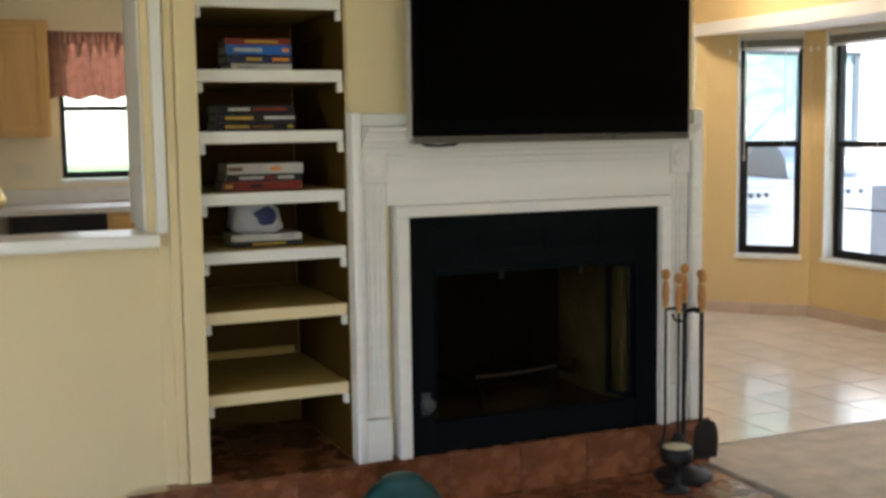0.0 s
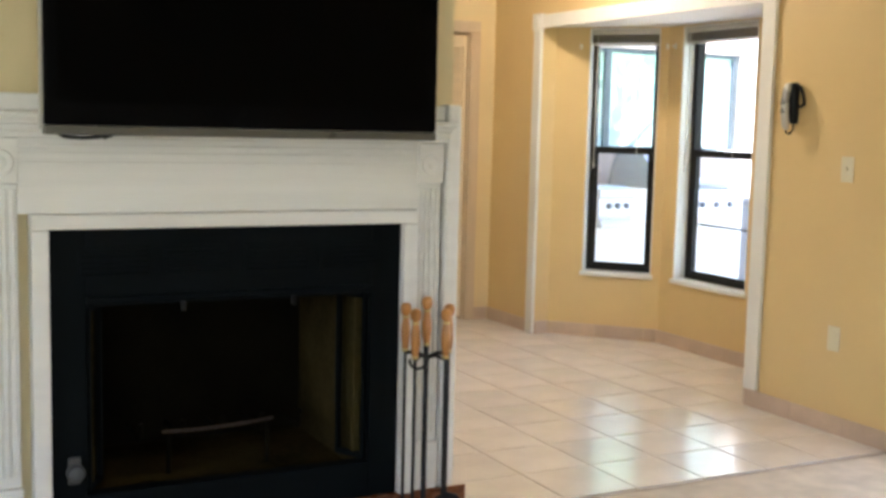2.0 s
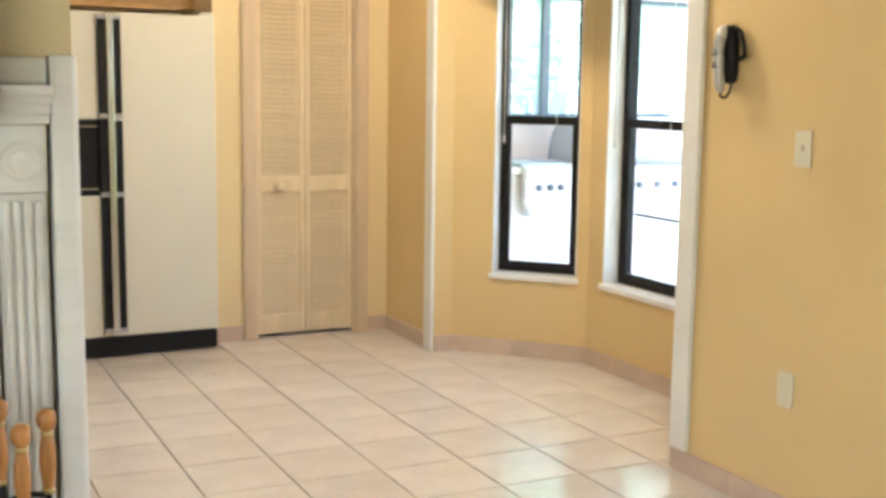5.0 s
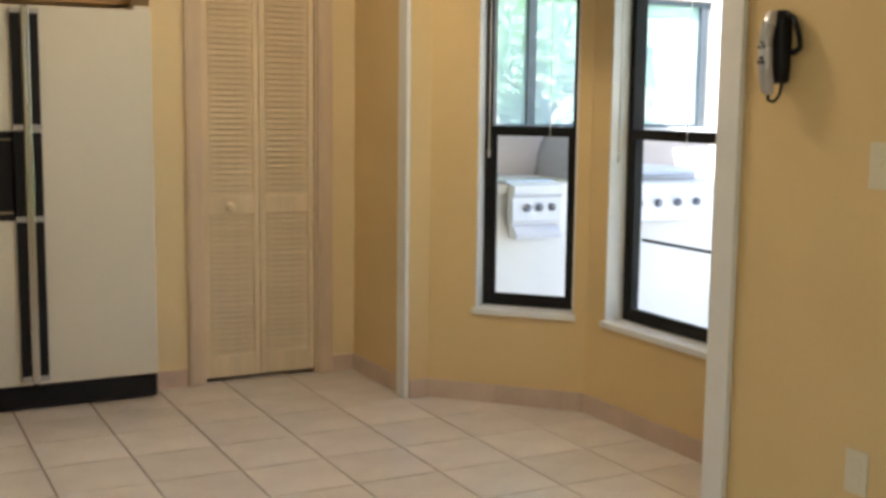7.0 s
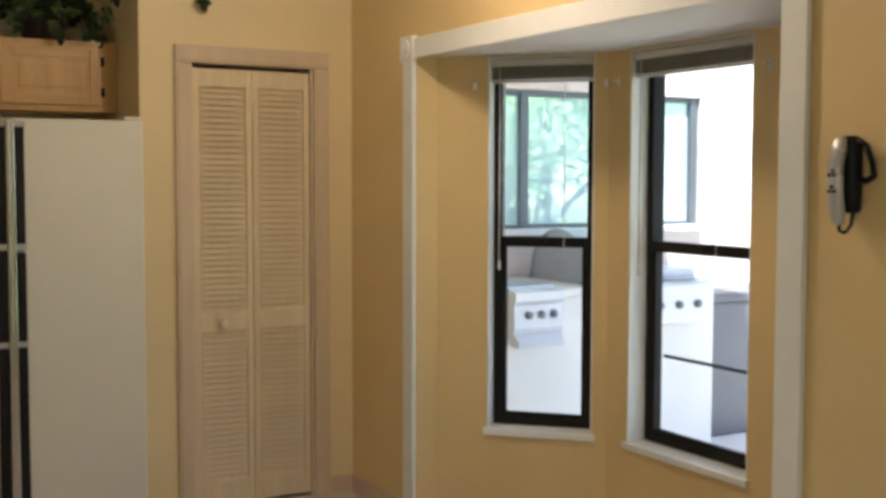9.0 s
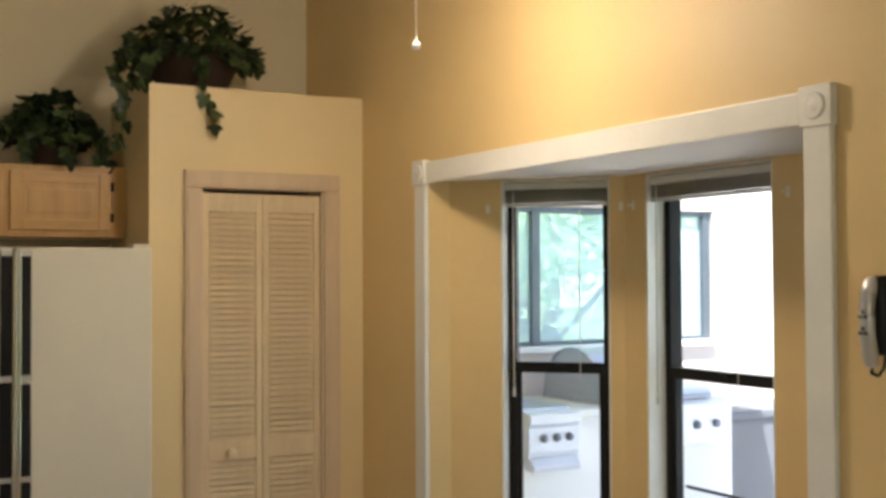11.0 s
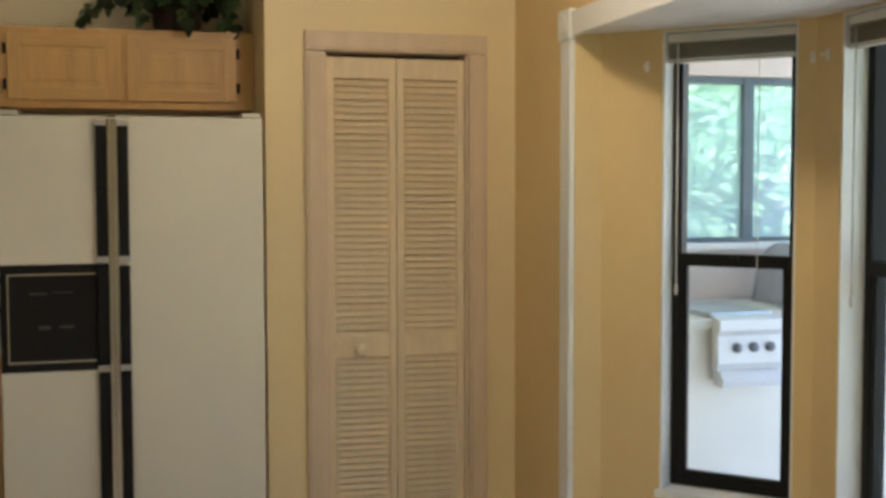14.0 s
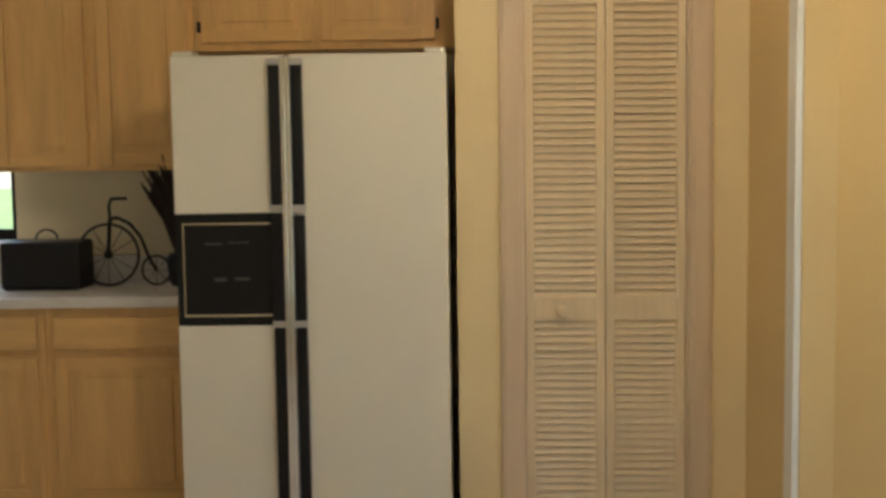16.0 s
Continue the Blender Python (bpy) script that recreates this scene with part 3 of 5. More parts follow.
for k in range(5):
    part("bar", tube(bmesh.new(), [(2.24 + 0.13 * k, 3.92, 0.45), (2.24 + 0.13 * k, 3.94, 0.39), (2.24 + 0.13 * k, 4.15, 0.39)], 0.008), M_SOOT, gr, at_world=True)
for x in (2.32, 2.64):
    part("foot", rod(bmesh.new(), (x, 3.90, 0.29), (x, 3.90, 0.425), 0.007), M_SOOT, gr, at_world=True)

# mantel
mt = thing("mantel", pose(2.47, 3.7, 0.2), "whitewashed fluted wooden mantel with rosettes round the fireplace", "mantel")
part("trim_inner", boxes((1.895, 1.942, 3.675, 3.757, 0.2, 1.082), (3.014, 3.06, 3.675, 3.757, 0.2, 1.082), (1.895, 3.06, 3.675, 3.757, 1.083, 1.125), bevel=0.006), M_WASH, mt, at_world=True)
part("frieze", boxes((1.865, 3.07, 3.705, 3.757, 1.126, 1.335), bevel=0.002), M_WASH, mt, at_world=True)
part("frieze_moulding", boxes((1.865, 3.06, 3.694, 3.704, 1.285, 1.296), (1.865, 3.06, 3.690, 3.704, 1.305, 1.318), (1.865, 3.06, 3.698, 3.704, 1.262, 1.270), bevel=0.003), M_WASH, mt, at_world=True)
part("shelf", extrude_x([(3.757, 1.336), (3.685, 1.336), (3.685, 1.35), (3.672, 1.356), (3.668, 1.37), (3.648, 1.374), (3.643, 1.385), (3.622, 1.388), (3.618, 1.396), (3.622, 1.405), (3.757, 1.405)], 1.774, 3.163), M_WASH, mt, "moulded mantel shelf", at_world=True)
part("ledger", boxes((1.774, 3.163, 3.70, 3.757, 1.406, 1.455), bevel=0.008), M_WASH, mt, at_world=True)
for xa, xb in ((1.775, 1.865), (3.07, 3.155)):
    cx = (xa + xb) / 2
    lg = part("leg", boxes((xa, xb, 3.708, 3.757, 0.36, 1.208), bevel=0.002), M_WASH, mt, at_world=True)
    for k in range(4):
        fx = xa + 0.014 + (xb - xa - 0.028) * k / 3
        part("flute", boxes((fx - 0.0065, fx + 0.0065, 3.699, 3.7075, 0.39, 1.195), bevel=0.004), M_WASH, lg, at_world=True)
    part("plinth", boxes((xa - 0.004, xb + 0.004, 3.692, 3.757, 0.2, 0.358), bevel=0.006), M_WASH, lg, at_world=True)
    cb = part("corner_block", boxes((xa - 0.002, xb + 0.002, 3.694, 3.757, 1.21, 1.334), bevel=0.004), M_WASH, mt, at_world=True)
    bm = bmesh.new()
    turned(bm, [(0.036, 0), (0.036, 0.006), (0.030, 0.011), (0.022, 0.005), (0.015, 0.008), (0.004, 0.012)], 24, pose(cx, 3.694, 1.268, 90, 0, 0))
    part("rosette", bm, M_WASH, cb, at_world=True, smooth=True)
for xa, xb in ((1.735, 1.772), (3.165, 3.214)):
    part("outer_board", boxes((xa, xb, 3.685, 3.757, 0.2, 1.46), bevel=0.010), M_WASH, mt, at_world=True)

# television
tv = thing("television", pose(2.492, 3.62, 1.38), "large black flat-screen television with pewter lower edge, above the mantel", "television")
part("frame", boxes((1.918, 3.066, 3.575, 3.613, 1.372, 2.05), bevel=0.006), M_TVFRAME, tv, at_world=True)
part("screen", boxes((1.952, 3.032, 3.5715, 3.5745, 1.434, 2.02)), M_SCREEN, tv, at_world=True)
part("lower_edge", boxes((1.918, 3.066, 3.573, 3.613, 1.346, 1.3715), bevel=0.005), M_TVEDGE, tv, "pewter-grey lower edge", at_world=True)
part("side_edge", boxes((1.911, 1.9175, 3.577, 3.612, 1.36, 2.05), bevel=0.002), M_SILVER, tv, at_world=True)
part("power_label", boxes((2.995, 3.02, 3.5735, 3.5748, 1.387, 1.392), (3.03, 3.05, 3.5735, 3.5748, 1.387, 1.392)), M_TVFRAME, tv, at_world=True)
part("wall_bracket", boxes((2.3, 2.7, 3.613, 3.757, 1.55, 1.9), bevel=0.004), M_BPLAST, tv, at_world=True)

tc = thing("cable", pose(2.06, 3.66, 1.41), "short black cable looping out below the television", "cable")
part("wire", tube(bmesh.new(), [(1.95, 3.585, 1.352), (1.97, 3.58, 1.341), (2.02, 3.578, 1.338), (2.06, 3.58, 1.342), (2.09, 3.585, 1.352), (2.07, 3.58, 1.339), (2.10, 3.585, 1.350)], 0.005), M_BPLAST, tc, at_world=True, smooth=True)

# book shelves
SHELVES = (1.609, 1.399, 1.187, 0.985, 0.775, 0.485)
sv = thing("bookcase", pose(1.48, 4.1, 0.2), "built-in open bookcase with white shelf fronts in a niche", "bookcase")
for z in SHELVES + (1.86,):
    sh = part("shelf", boxes((1.225, 1.74, 3.812, 4.436, z - 0.040, z - 0.0005), bevel=0.002), M_OCHRE, sv, at_world=True)
    part("nosing", boxes((1.225, 1.74, 3.79, 3.8115, z - 0.042, z), bevel=0.004), M_TRIM if z > 0.9 else M_CREAM, sh, "white painted front edge", at_world=True)
    for xa, xb in ((1.223, 1.245), (1.722, 1.742)):
        part("cleat", boxes((xa, xb, 3.792, 3.815, z - 0.078, z - 0.0425), bevel=0.003), M_TRIM, sh, at_world=True)

part("back_batten", boxes((1.25, 1.715, 4.408, 4.436, 0.4855, 0.515), bevel=0.003), M_OCHRE, sv, "ochre batten along the back", at_world=True)

COVERS = {"red": (0.20, 0.03, 0.02), "blue": (0.03, 0.14, 0.5), "yellow": (0.5, 0.33, 0.05), "white": (0.48, 0.46, 0.43), "black": (0.02, 0.02, 0.022), "brown": (0.16, 0.08, 0.03), "orange": (0.7, 0.25, 0.04), "grey": (0.30, 0.30, 0.33), "navy": (0.03, 0.04, 0.10)}
MC = {k: cover("%s_cover" % k, v) for k, v in COVERS.items()}


def book(x, y, z, w, d, h, colour, bars, turn=0.0, group=""):
    """A closed book on its side; bars: colour, start and end of each block of spine lettering, as shares of its length."""
    ob = thing("book", pose(x, y, z, 0, 0, turn), "%s book lying flat on a shelf" % colour, "book", group)
    part("page_block", boxes((-w / 2 + 0.006, w / 2 - 0.004, -d / 2 + 0.006, d / 2 - 0.004, 0.003, h - 0.003)), M_PAPER, ob)
    part("cover", boxes((-w / 2, w / 2, -d / 2, d / 2, 0, 0.003), (-w / 2, w / 2, -d / 2, d / 2, h - 0.003, h), (-w / 2, w / 2, -d / 2, -d / 2 + 0.004, 0.003, h - 0.003), bevel=0.0008), MC[colour], ob)
    for bar, u0, u1 in bars:
        part("spine_bar", boxes((w * (u0 - 0.5), w * (u1 - 0.5), -d / 2 - 0.0008, -d / 2, h * 0.3, h * 0.68)), MC[bar], ob, "unreadable spine lettering")
    return z + h


def pile(z, cx, rows):
    zz = z + 0.001
    for w, h, colour, dx, *bars in rows:
        zz = book(cx + dx, 3.98, zz, w, 0.16, h, colour, bars, random.uniform(-4, 4), "books in the niche") + 0.0005


pile(1.609, 1.47, ((0.22, 0.026, "white", 0.004, ("grey", 0.1, 0.4)), (0.235, 0.03, "navy", 0.002, ("yellow", 0.28, 0.52), ("orange", 0.68, 0.95)), (0.235, 0.034, "blue", 0.0, ("white", 0.12, 0.55), ("orange", 0.86, 0.98)), (0.235, 0.022, "red", 0.0, ("yellow", 0.3, 0.8))))
pile(1.399, 1.45, ((0.29, 0.03, "black", 0.0, ("brown", 0.45, 0.72), ("yellow", 0.12, 0.42), ("yellow", 0.9, 0.97)), (0.29, 0.03, "black", 0.004, ("yellow", 0.12, 0.46), ("white", 0.6, 0.98)), (0.28, 0.03, "black", 0.0, ("white", 0.14, 0.42), ("red", 0.46, 0.9))))
pile(1.187, 1.47, ((0.29, 0.032, "red", 0.0, ("black", 0.35, 0.5), ("yellow", 0.03, 0.13)), (0.28, 0.026, "black", 0.004, ("white", 0.18, 0.5), ("red", 0.5, 0.66), ("white", 0.68, 0.9)), (0.28, 0.036, "white", 0.01, ("brown", 0.02, 0.2), ("orange", 0.56, 0.7))))
pile(0.985, 1.48, ((0.25, 0.02, "black", 0.002, ("yellow", 0.25, 0.75)), (0.26, 0.024, "white", 0.0, ("grey", 0.7, 0.9))))
pk = thing("plastic_bag", pose(1.46, 3.98, 1.031), "crumpled clear and grey plastic package on books", "bag")
bm = bmesh.new()
bmesh.ops.create_icosphere(bm, subdivisions=4, radius=1)
for v in bm.verts:
    n = 1 + 0.10 * noise.noise(v.co * 2.3) + 0.07 * noise.noise(v.co * 7)
    q = Vector([math.copysign(abs(c) ** 0.45, c) for c in v.co])
    top = 0.5 + 0.5 * q.z
    v.co = Vector(((q.x * (0.100 - 0.022 * top) - 0.012 * top) * n, q.y * 0.055 * n, max(0.0, 0.056 + q.z * 0.056 * n)))
part("film", bm, cover("milky_plastic", (0.46, 0.45, 0.47), 0.3), pk, smooth=True)
bm = bmesh.new()
bmesh.ops.create_icosphere(bm, subdivisions=3, radius=1)
for v in bm.verts:
    n = 1 + 0.3 * noise.noise(v.co * 2.1 + Vector((4, 1, 2)))
    v.co = Vector((0.022 + v.co.x * 0.04 * n, -0.053 + v.co.y * 0.008, 0.062 + v.co.z * 0.034 * n))
part("print", bm, MC["navy"], pk, "smudged navy print", smooth=True)
cb = thing("cable", pose(1.66, 4.2, 1.66), "black cable hanging in the book niche", "cable")
part("wire", tube(bmesh.new(), [(1.735, 4.0, 1.735), (1.69, 4.05, 1.715), (1.65, 4.1, 1.68), (1.62, 4.16, 1.64), (1.58, 4.2, 1.614)], 0.005), M_BPLAST, cb, at_world=True)

# fireplace tools
tl = thing("fireplace_tools", pose(3.045, 3.565, 0.013), "black wrought-iron fireplace tool set with turned wooden handles", "fireplace tools")
bm = bmesh.new()
turned(bm, [(0.115, 0), (0.118, 0.012), (0.10, 0.022), (0.06, 0.035), (0.022, 0.055), (0.014, 0.075)], 28)
part("base", bm, M_IRON, tl, smooth=True)
part("pole", tube(bmesh.new(), [(0, 0, 0.07), (0, 0, 0.70)], 0.009), M_IRON, tl)
bm = bmesh.new()
for hx, hy in ((-0.04, 0.069), (0.029, -0.075), (0.08, 0.004), (-0.062, -0.05)):
    tube(bm, [(0, 0, 0.66), (hx * 0.5, hy * 0.5, 0.672), (hx, hy, 0.665)], 0.006)
part("hanger", bm, M_IRON, tl)
part("loop", ring(bmesh.new(), (-0.03, -0.01, 0.66), 0.032, 0.005, "Y", 20, 180, 360), M_IRON, tl)


def handle(parent, x, y, z):
    bm = bmesh.new()
    turned(bm, [(0.008, 0), (0.012, 0.01), (0.017, 0.05), (0.0165, 0.085), (0.011, 0.12), (0.010, 0.128), (0.017, 0.135), (0.021, 0.148), (0.019, 0.163), (0.010, 0.172)], 14, pose(x, y, z) @ Matrix.Diagonal((0.86, 0.86, 0.88, 1)))
    h = part("handle", bm, M_HANDLE, parent, "turned wooden handle", smooth=True)
    for prof in ([(0.012, -0.004), (0.013, 0.002), (0.012, 0.008)], [(0.0125, 0.118), (0.0135, 0.122), (0.0125, 0.127)]):
        part("ferrule", turned(bmesh.new(), prof, 12, pose(x, y, z) @ Matrix.Diagonal((0.88, 0.88, 0.88, 1))), M_BRASS, h, "brass ferrule", smooth=True)


handle(tl, 0, 0, 0.70)
for nm, x, y in (("poker", -0.04, 0.069), ("shovel", 0.029, -0.075), ("tongs", 0.08, 0.004), ("brush", -0.062, -0.05)):
    tool = part(nm, tube(bmesh.new(), [(x, y, 0.17), (x, y, 0.68)], 0.0055), M_IRON, tl)
    handle(tool, x, y, 0.672)
    if nm == "shovel":
        bm = prism(bmesh.new(), [(x - 0.05, 0.10), (x + 0.05, 0.10), (x + 0.056, 0.16), (x + 0.052, 0.21), (x + 0.036, 0.242), (x, 0.255), (x - 0.036, 0.242), (x - 0.052, 0.21), (x - 0.056, 0.16)], 0.0, 0.008)
        bmesh.ops.transform(bm, matrix=Matrix(((1, 0, 0, 0), (0, 0, -1, y - 0.026), (0, 1, 0, 0), (0, 0, 0, 1))), verts=bm.verts[:])
        part("blade", bm, M_IRON, tool)
    elif nm == "brush":
        bm = bmesh.new()
        turned(bm, [(0.030, 0.09), (0.032, 0.12), (0.028, 0.17), (0.014, 0.2)], 16, pose(x, y, 0))
        part("bristles", bm, M_BPLAST, tool)
    elif nm == "tongs":
        part("jaw", tube(bmesh.new(), [(x, y, 0.19), (x + 0.03, y, 0.14), (x, y, 0.08)], 0.005), M_IRON, tool)
    else:
        part("hook", tube(bmesh.new(), [(x, y, 0.17), (x - 0.01, y, 0.13), (x - 0.035, y, 0.12)], 0.006), M_IRON, tool)
cp = thing("candle_cup", pose(2.925, 3.44, 0.013), "small black iron cup with a cream candle", "candle")
bm = bmesh.new()
turned(bm, [(0.05, 0), (0.052, 0.006), (0.014, 0.02), (0.014, 0.09), (0.045, 0.105), (0.06, 0.115), (0.062, 0.17), (0.056, 0.17), (0.054, 0.12)], 24)
part("cup", bm, M_IRON, cp, smooth=True)
part("candle", turned(bmesh.new(), [(0.053, 0.122), (0.053, 0.172), (0.04, 0.174), (0.004, 0.17)], 24), cover("cream_wax", (0.7, 0.62, 0.42)), cp, "cream wax candle", smooth=True)
pt = thing("teal_pot", pose(1.76, 3.33, 0.013), "dark teal glazed round pot on the hearth", "pot")
bm = bmesh.new()
turned(bm, [(0.07, 0), (0.12, 0.03), (0.15, 0.10), (0.14, 0.16), (0.10, 0.21), (0.07, 0.225), (0.068, 0.238), (0.04, 0.25), (0.012, 0.256)], 28)
part("body", bm, M_TEAL, pt, smooth=True)

# ---- pantry door ----
pc = thing("trim_pantry", pose(5.02, 7.58, 0), "pickled oak casing round the pantry door", "trim", kind="structure")
for d in ((4.648, 4.728, 7.556, 7.579, 0.001, 2.035), (5.31, 5.388, 7.556, 7.579, 0.001, 2.035), (4.648, 5.388, 7.556, 7.579, 2.037, 2.115)):
    part("casing", boxes(d, bevel=0.006), M_CASING, pc, at_world=True)
    x0, x1 = d[0], d[1]
    part("bead", boxes((x0 + 0.012, x1 - 0.012, 7.550, 7.5555, d[4] + 0.012, d[5] - 0.012), bevel=0.003), M_CASING, pc, at_world=True)
for d in ((4.7285, 4.736, 7.582, 7.678, 0, 2.036), (5.302, 5.3095, 7.582, 7.678, 0, 2.036), (4.736, 5.302, 7.582, 7.678, 2.036, 2.0445)):
    part("jamb", boxes(d), M_CASING, pc, at_world=True)
# Added sheet: its dark colour gives the shade seen through the louvres.
solid("wall_pantry_inside", boxes((4.6, 5.5, 8.2, 8.25, 0, 2.39)), M_DARKOAK, "dark sheet for the shade inside the pantry", "wall")
slat = mesh_of(box(bmesh.new(), -0.1125, 0.1125, -0.0165, 0.0165, -0.0020, 0.0020, 0.0011), "slat", M_DOOR)
M_DOOR.node_tree.nodes["Principled BSDF"].inputs["Specular IOR Level"].default_value = 0.3
for x0, knob in ((4.738, True), (5.021, False)):
    w = 0.280
    lf = thing("bifold_door_leaf", pose(x0, 7.60, 0.02), "pickled oak louvred bifold pantry door leaf", "door", "pantry door leaves")
    part("stile", boxes((0, 0.028, 0, 0.03, 0, 1.998), bevel=0.002), M_DOOR, lf)
    part("stile", boxes((w - 0.028, w, 0, 0.03, 0, 1.998), bevel=0.002), M_DOOR, lf)
    for za, zb in ((0, 0.105), (0.805, 0.888), (1.915, 1.998)):
        part("rail", boxes((0.028, w - 0.028, 0.001, 0.029, za, zb), bevel=0.002), M_DOOR, lf)
    for za, zb in ((0.105, 0.805), (0.888, 1.915)):
        n = round((zb - za) / 0.0267)
        for k in range(n):
            part("slat", slat, None, lf).matrix_basis = pose(w / 2, 0.015, za + (k + 0.5) * (zb - za) / n, 57, 0, 0)
    if knob:
        kb = part("knob", turned(bmesh.new(), [(0.009, 0), (0.009, 0.014), (0.02, 0.02), (0.023, 0.03), (0.016, 0.038), (0.004, 0.04)], 20, pose(0.125, 0, 0.842, 90, 0, 0)), M_DOOR, lf, "small wooden knob", smooth=True)

# ---- refrigerator ----
fr = thing("refrigerator", pose(4.0, 7.8, 0), "off-white side-by-side refrigerator with black dispenser and handles", "refrigerator")
FX0, FX1, FS = 3.536, 4.468, 3.932
part("cabinet", boxes((FX0 + 0.005, FX1 - 0.005, 7.50, 8.2, 0.015, 1.745), bevel=0.006), M_FRIDGE, fr, at_world=True)
part("kick_plate", boxes((FX0 + 0.005, FX1 - 0.005, 7.44, 7.499, 0.012, 0.105), bevel=0.004), M_BPLAST, fr, "black kick plate", at_world=True)
dl = part("freezer_door", boxes((FX0, FS - 0.012, 7.445, 7.495, 0.115, 1.765), bevel=0.006), M_FRIDGE, fr, at_world=True)
for za, zb in ((1.232, 1.764), (0.116, 0.846)):
    part("door_panel", boxes((FX0 + 0.0005, FS - 0.0125, 7.425, 7.4448, za, zb), bevel=0.006), M_FRIDGE, dl, at_world=True)
part("dispenser", boxes((FX0 + 0.002, FS - 0.014, 7.43, 7.4448, 0.847, 1.231)), M_BPLAST, dl, "black ice and water dispenser", at_world=True)
part("dispenser_trim", boxes((FX0 + 0.025, FS - 0.07, 7.4265, 7.4298, 1.194, 1.200), (FX0 + 0.025, FS - 0.07, 7.4265, 7.4298, 0.878, 0.886), (FX0 + 0.025, FX0 + 0.03, 7.4265, 7.4298, 0.886, 1.194)), M_CHROME, dl, "thin chrome outline", at_world=True)
part("dispenser_marks", boxes((FX0 + 0.1, FX0 + 0.16, 7.428, 7.4299, 1.125, 1.131), (FX0 + 0.18, FX0 + 0.25, 7.428, 7.4299, 1.13, 1.134), (FX0 + 0.13, FX0 + 0.17, 7.428, 7.4299, 1.0, 1.012), (FX0 + 0.2, FX0 + 0.25, 7.428, 7.4299, 1.003, 1.012)), M_DARKGREY, dl, "unreadable grey lettering", at_world=True)
drr = part("fresh_door", boxes((FS + 0.004, FX1, 7.425, 7.495, 0.115, 1.765), bevel=0.007), M_FRIDGE, fr, at_world=True)
for door, xa, xb in ((dl, FS - 0.062, FS - 0.022), (drr, FS + 0.014, FS + 0.052)):
    for za, zb in ((1.245, 1.75), (0.86, 1.225), (0.14, 0.84)):
        part("handle", boxes((xa, xb, 7.402, 7.4245, za, zb), bevel=0.006), M_BPLAST, door, "long black grip", at_world=True)
    part("handle_rail", boxes((xb + 0.001 if door is dl else xa - 0.018, xb + 0.019 if door is dl else xa - 0.001, 7.392, 7.424, 0.13, 1.757), bevel=0.004), M_CHROME, door, "bright metal trim strip", at_world=True)
    for z in (1.25, 0.855, 1.74, 0.15):
        part("handle_cap", boxes((xa - 0.003, xb + 0.003, 7.396, 7.424, z - 0.012, z + 0.01), bevel=0.003), M_SILVER, door, at_world=True)
for x in (FX0 + 0.04, FX1 - 0.04):
    part("hinge_cover", boxes((x - 0.035, x + 0.035, 7.44, 7.54, 1.766, 1.782), bevel=0.005), M_FRIDGE, fr, at_world=True)


# ---- cabinets ----
def raised_door(parent, x0, x1, y, z0, z1, hinge=None):
    d = part("door", boxes((x0 + 0.048, x1 - 0.048, y - 0.011, y - 0.003, z0 + 0.048, z1 - 0.048), (x0 + 0.075, x1 - 0.075, y - 0.017, y - 0.0108, z0 + 0.075, z1 - 0.075), bevel=0.004), M_OAK, parent, at_world=True)
    for xa in (x0, x1 - 0.05):
        part("stile", boxes((xa, xa + 0.05, y - 0.02, y - 0.001, z0, z1), bevel=0.003), M_OAK, d, at_world=True)
    for za in (z0, z1 - 0.05):
        part("rail", boxes((x0 + 0.0505, x1 - 0.0505, y - 0.0195, y - 0.001, za, za + 0.05), bevel=0.003), M_OAKH, d, at_world=True)
    for hx in ([hinge] if hinge is not None else []):
        for hz in (z0 + 0.06, z1 - 0.06):
            part("hinge", boxes((hx - 0.006, hx + 0.006, y - 0.024, y - 0.001, hz - 0.02, hz + 0.02), bevel=0.002), M_BRONZE, d, at_world=True)


def cabinet(name, x0, x1, y0, y1, z0, z1, doors, label, drawers=()):
    ob = thing(name, pose((x0 + x1) / 2, (y0 + y1) / 2, z0), label, "cabinet", "kitchen cabinets")
    part("body", boxes((x0, x1, y0, y1, z0, z1), bevel=0.002), M_OAK, ob, at_world=True)
    for a, b, za, zb, h in doors:
        raised_door(ob, a, b, y0, za, zb, h)
    for a, b, za, zb in drawers:
        part("drawer_front", boxes((a, b, y0 - 0.02, y0 - 0.001, za, zb), bevel=0.004), M_OAKH, ob, at_world=True)
    return ob


cabinet("wall_cabinet", 3.50, 4.494, 7.955, NORTH - 0.002, 1.825, 2.145, ((3.53, 3.955, 1.855, 2.115, 3.52), (3.985, 4.418, 1.855, 2.115, 4.428)), "honey oak cabinet above the refrigerator")
cabinet("wall_cabinet", 2.70, 3.498, 7.955, NORTH - 0.002, 1.375, 2.145, ((2.72, 3.075, 1.395, 2.115, None), (3.125, 3.47, 1.395, 2.115, None)), "honey oak wall cabinet with raised panel doors")
cabinet("wall_cabinet", 0.35, 1.085, 7.93, NORTH - 0.002, 1.375, 2.145, ((0.37, 0.71, 1.395, 2.115, None), (0.735, 1.065, 1.395, 2.115, None)), "honey oak wall cabinet beside the kitchen window")
cabinet("base_cabinet", 2.95, 3.53, 7.76, NORTH - 0.002, 0.1, 0.868, ((2.985, 3.50, 0.13, 0.685, None),), "honey oak base cabinet with drawer", ((2.985, 3.50, 0.715, 0.835),))
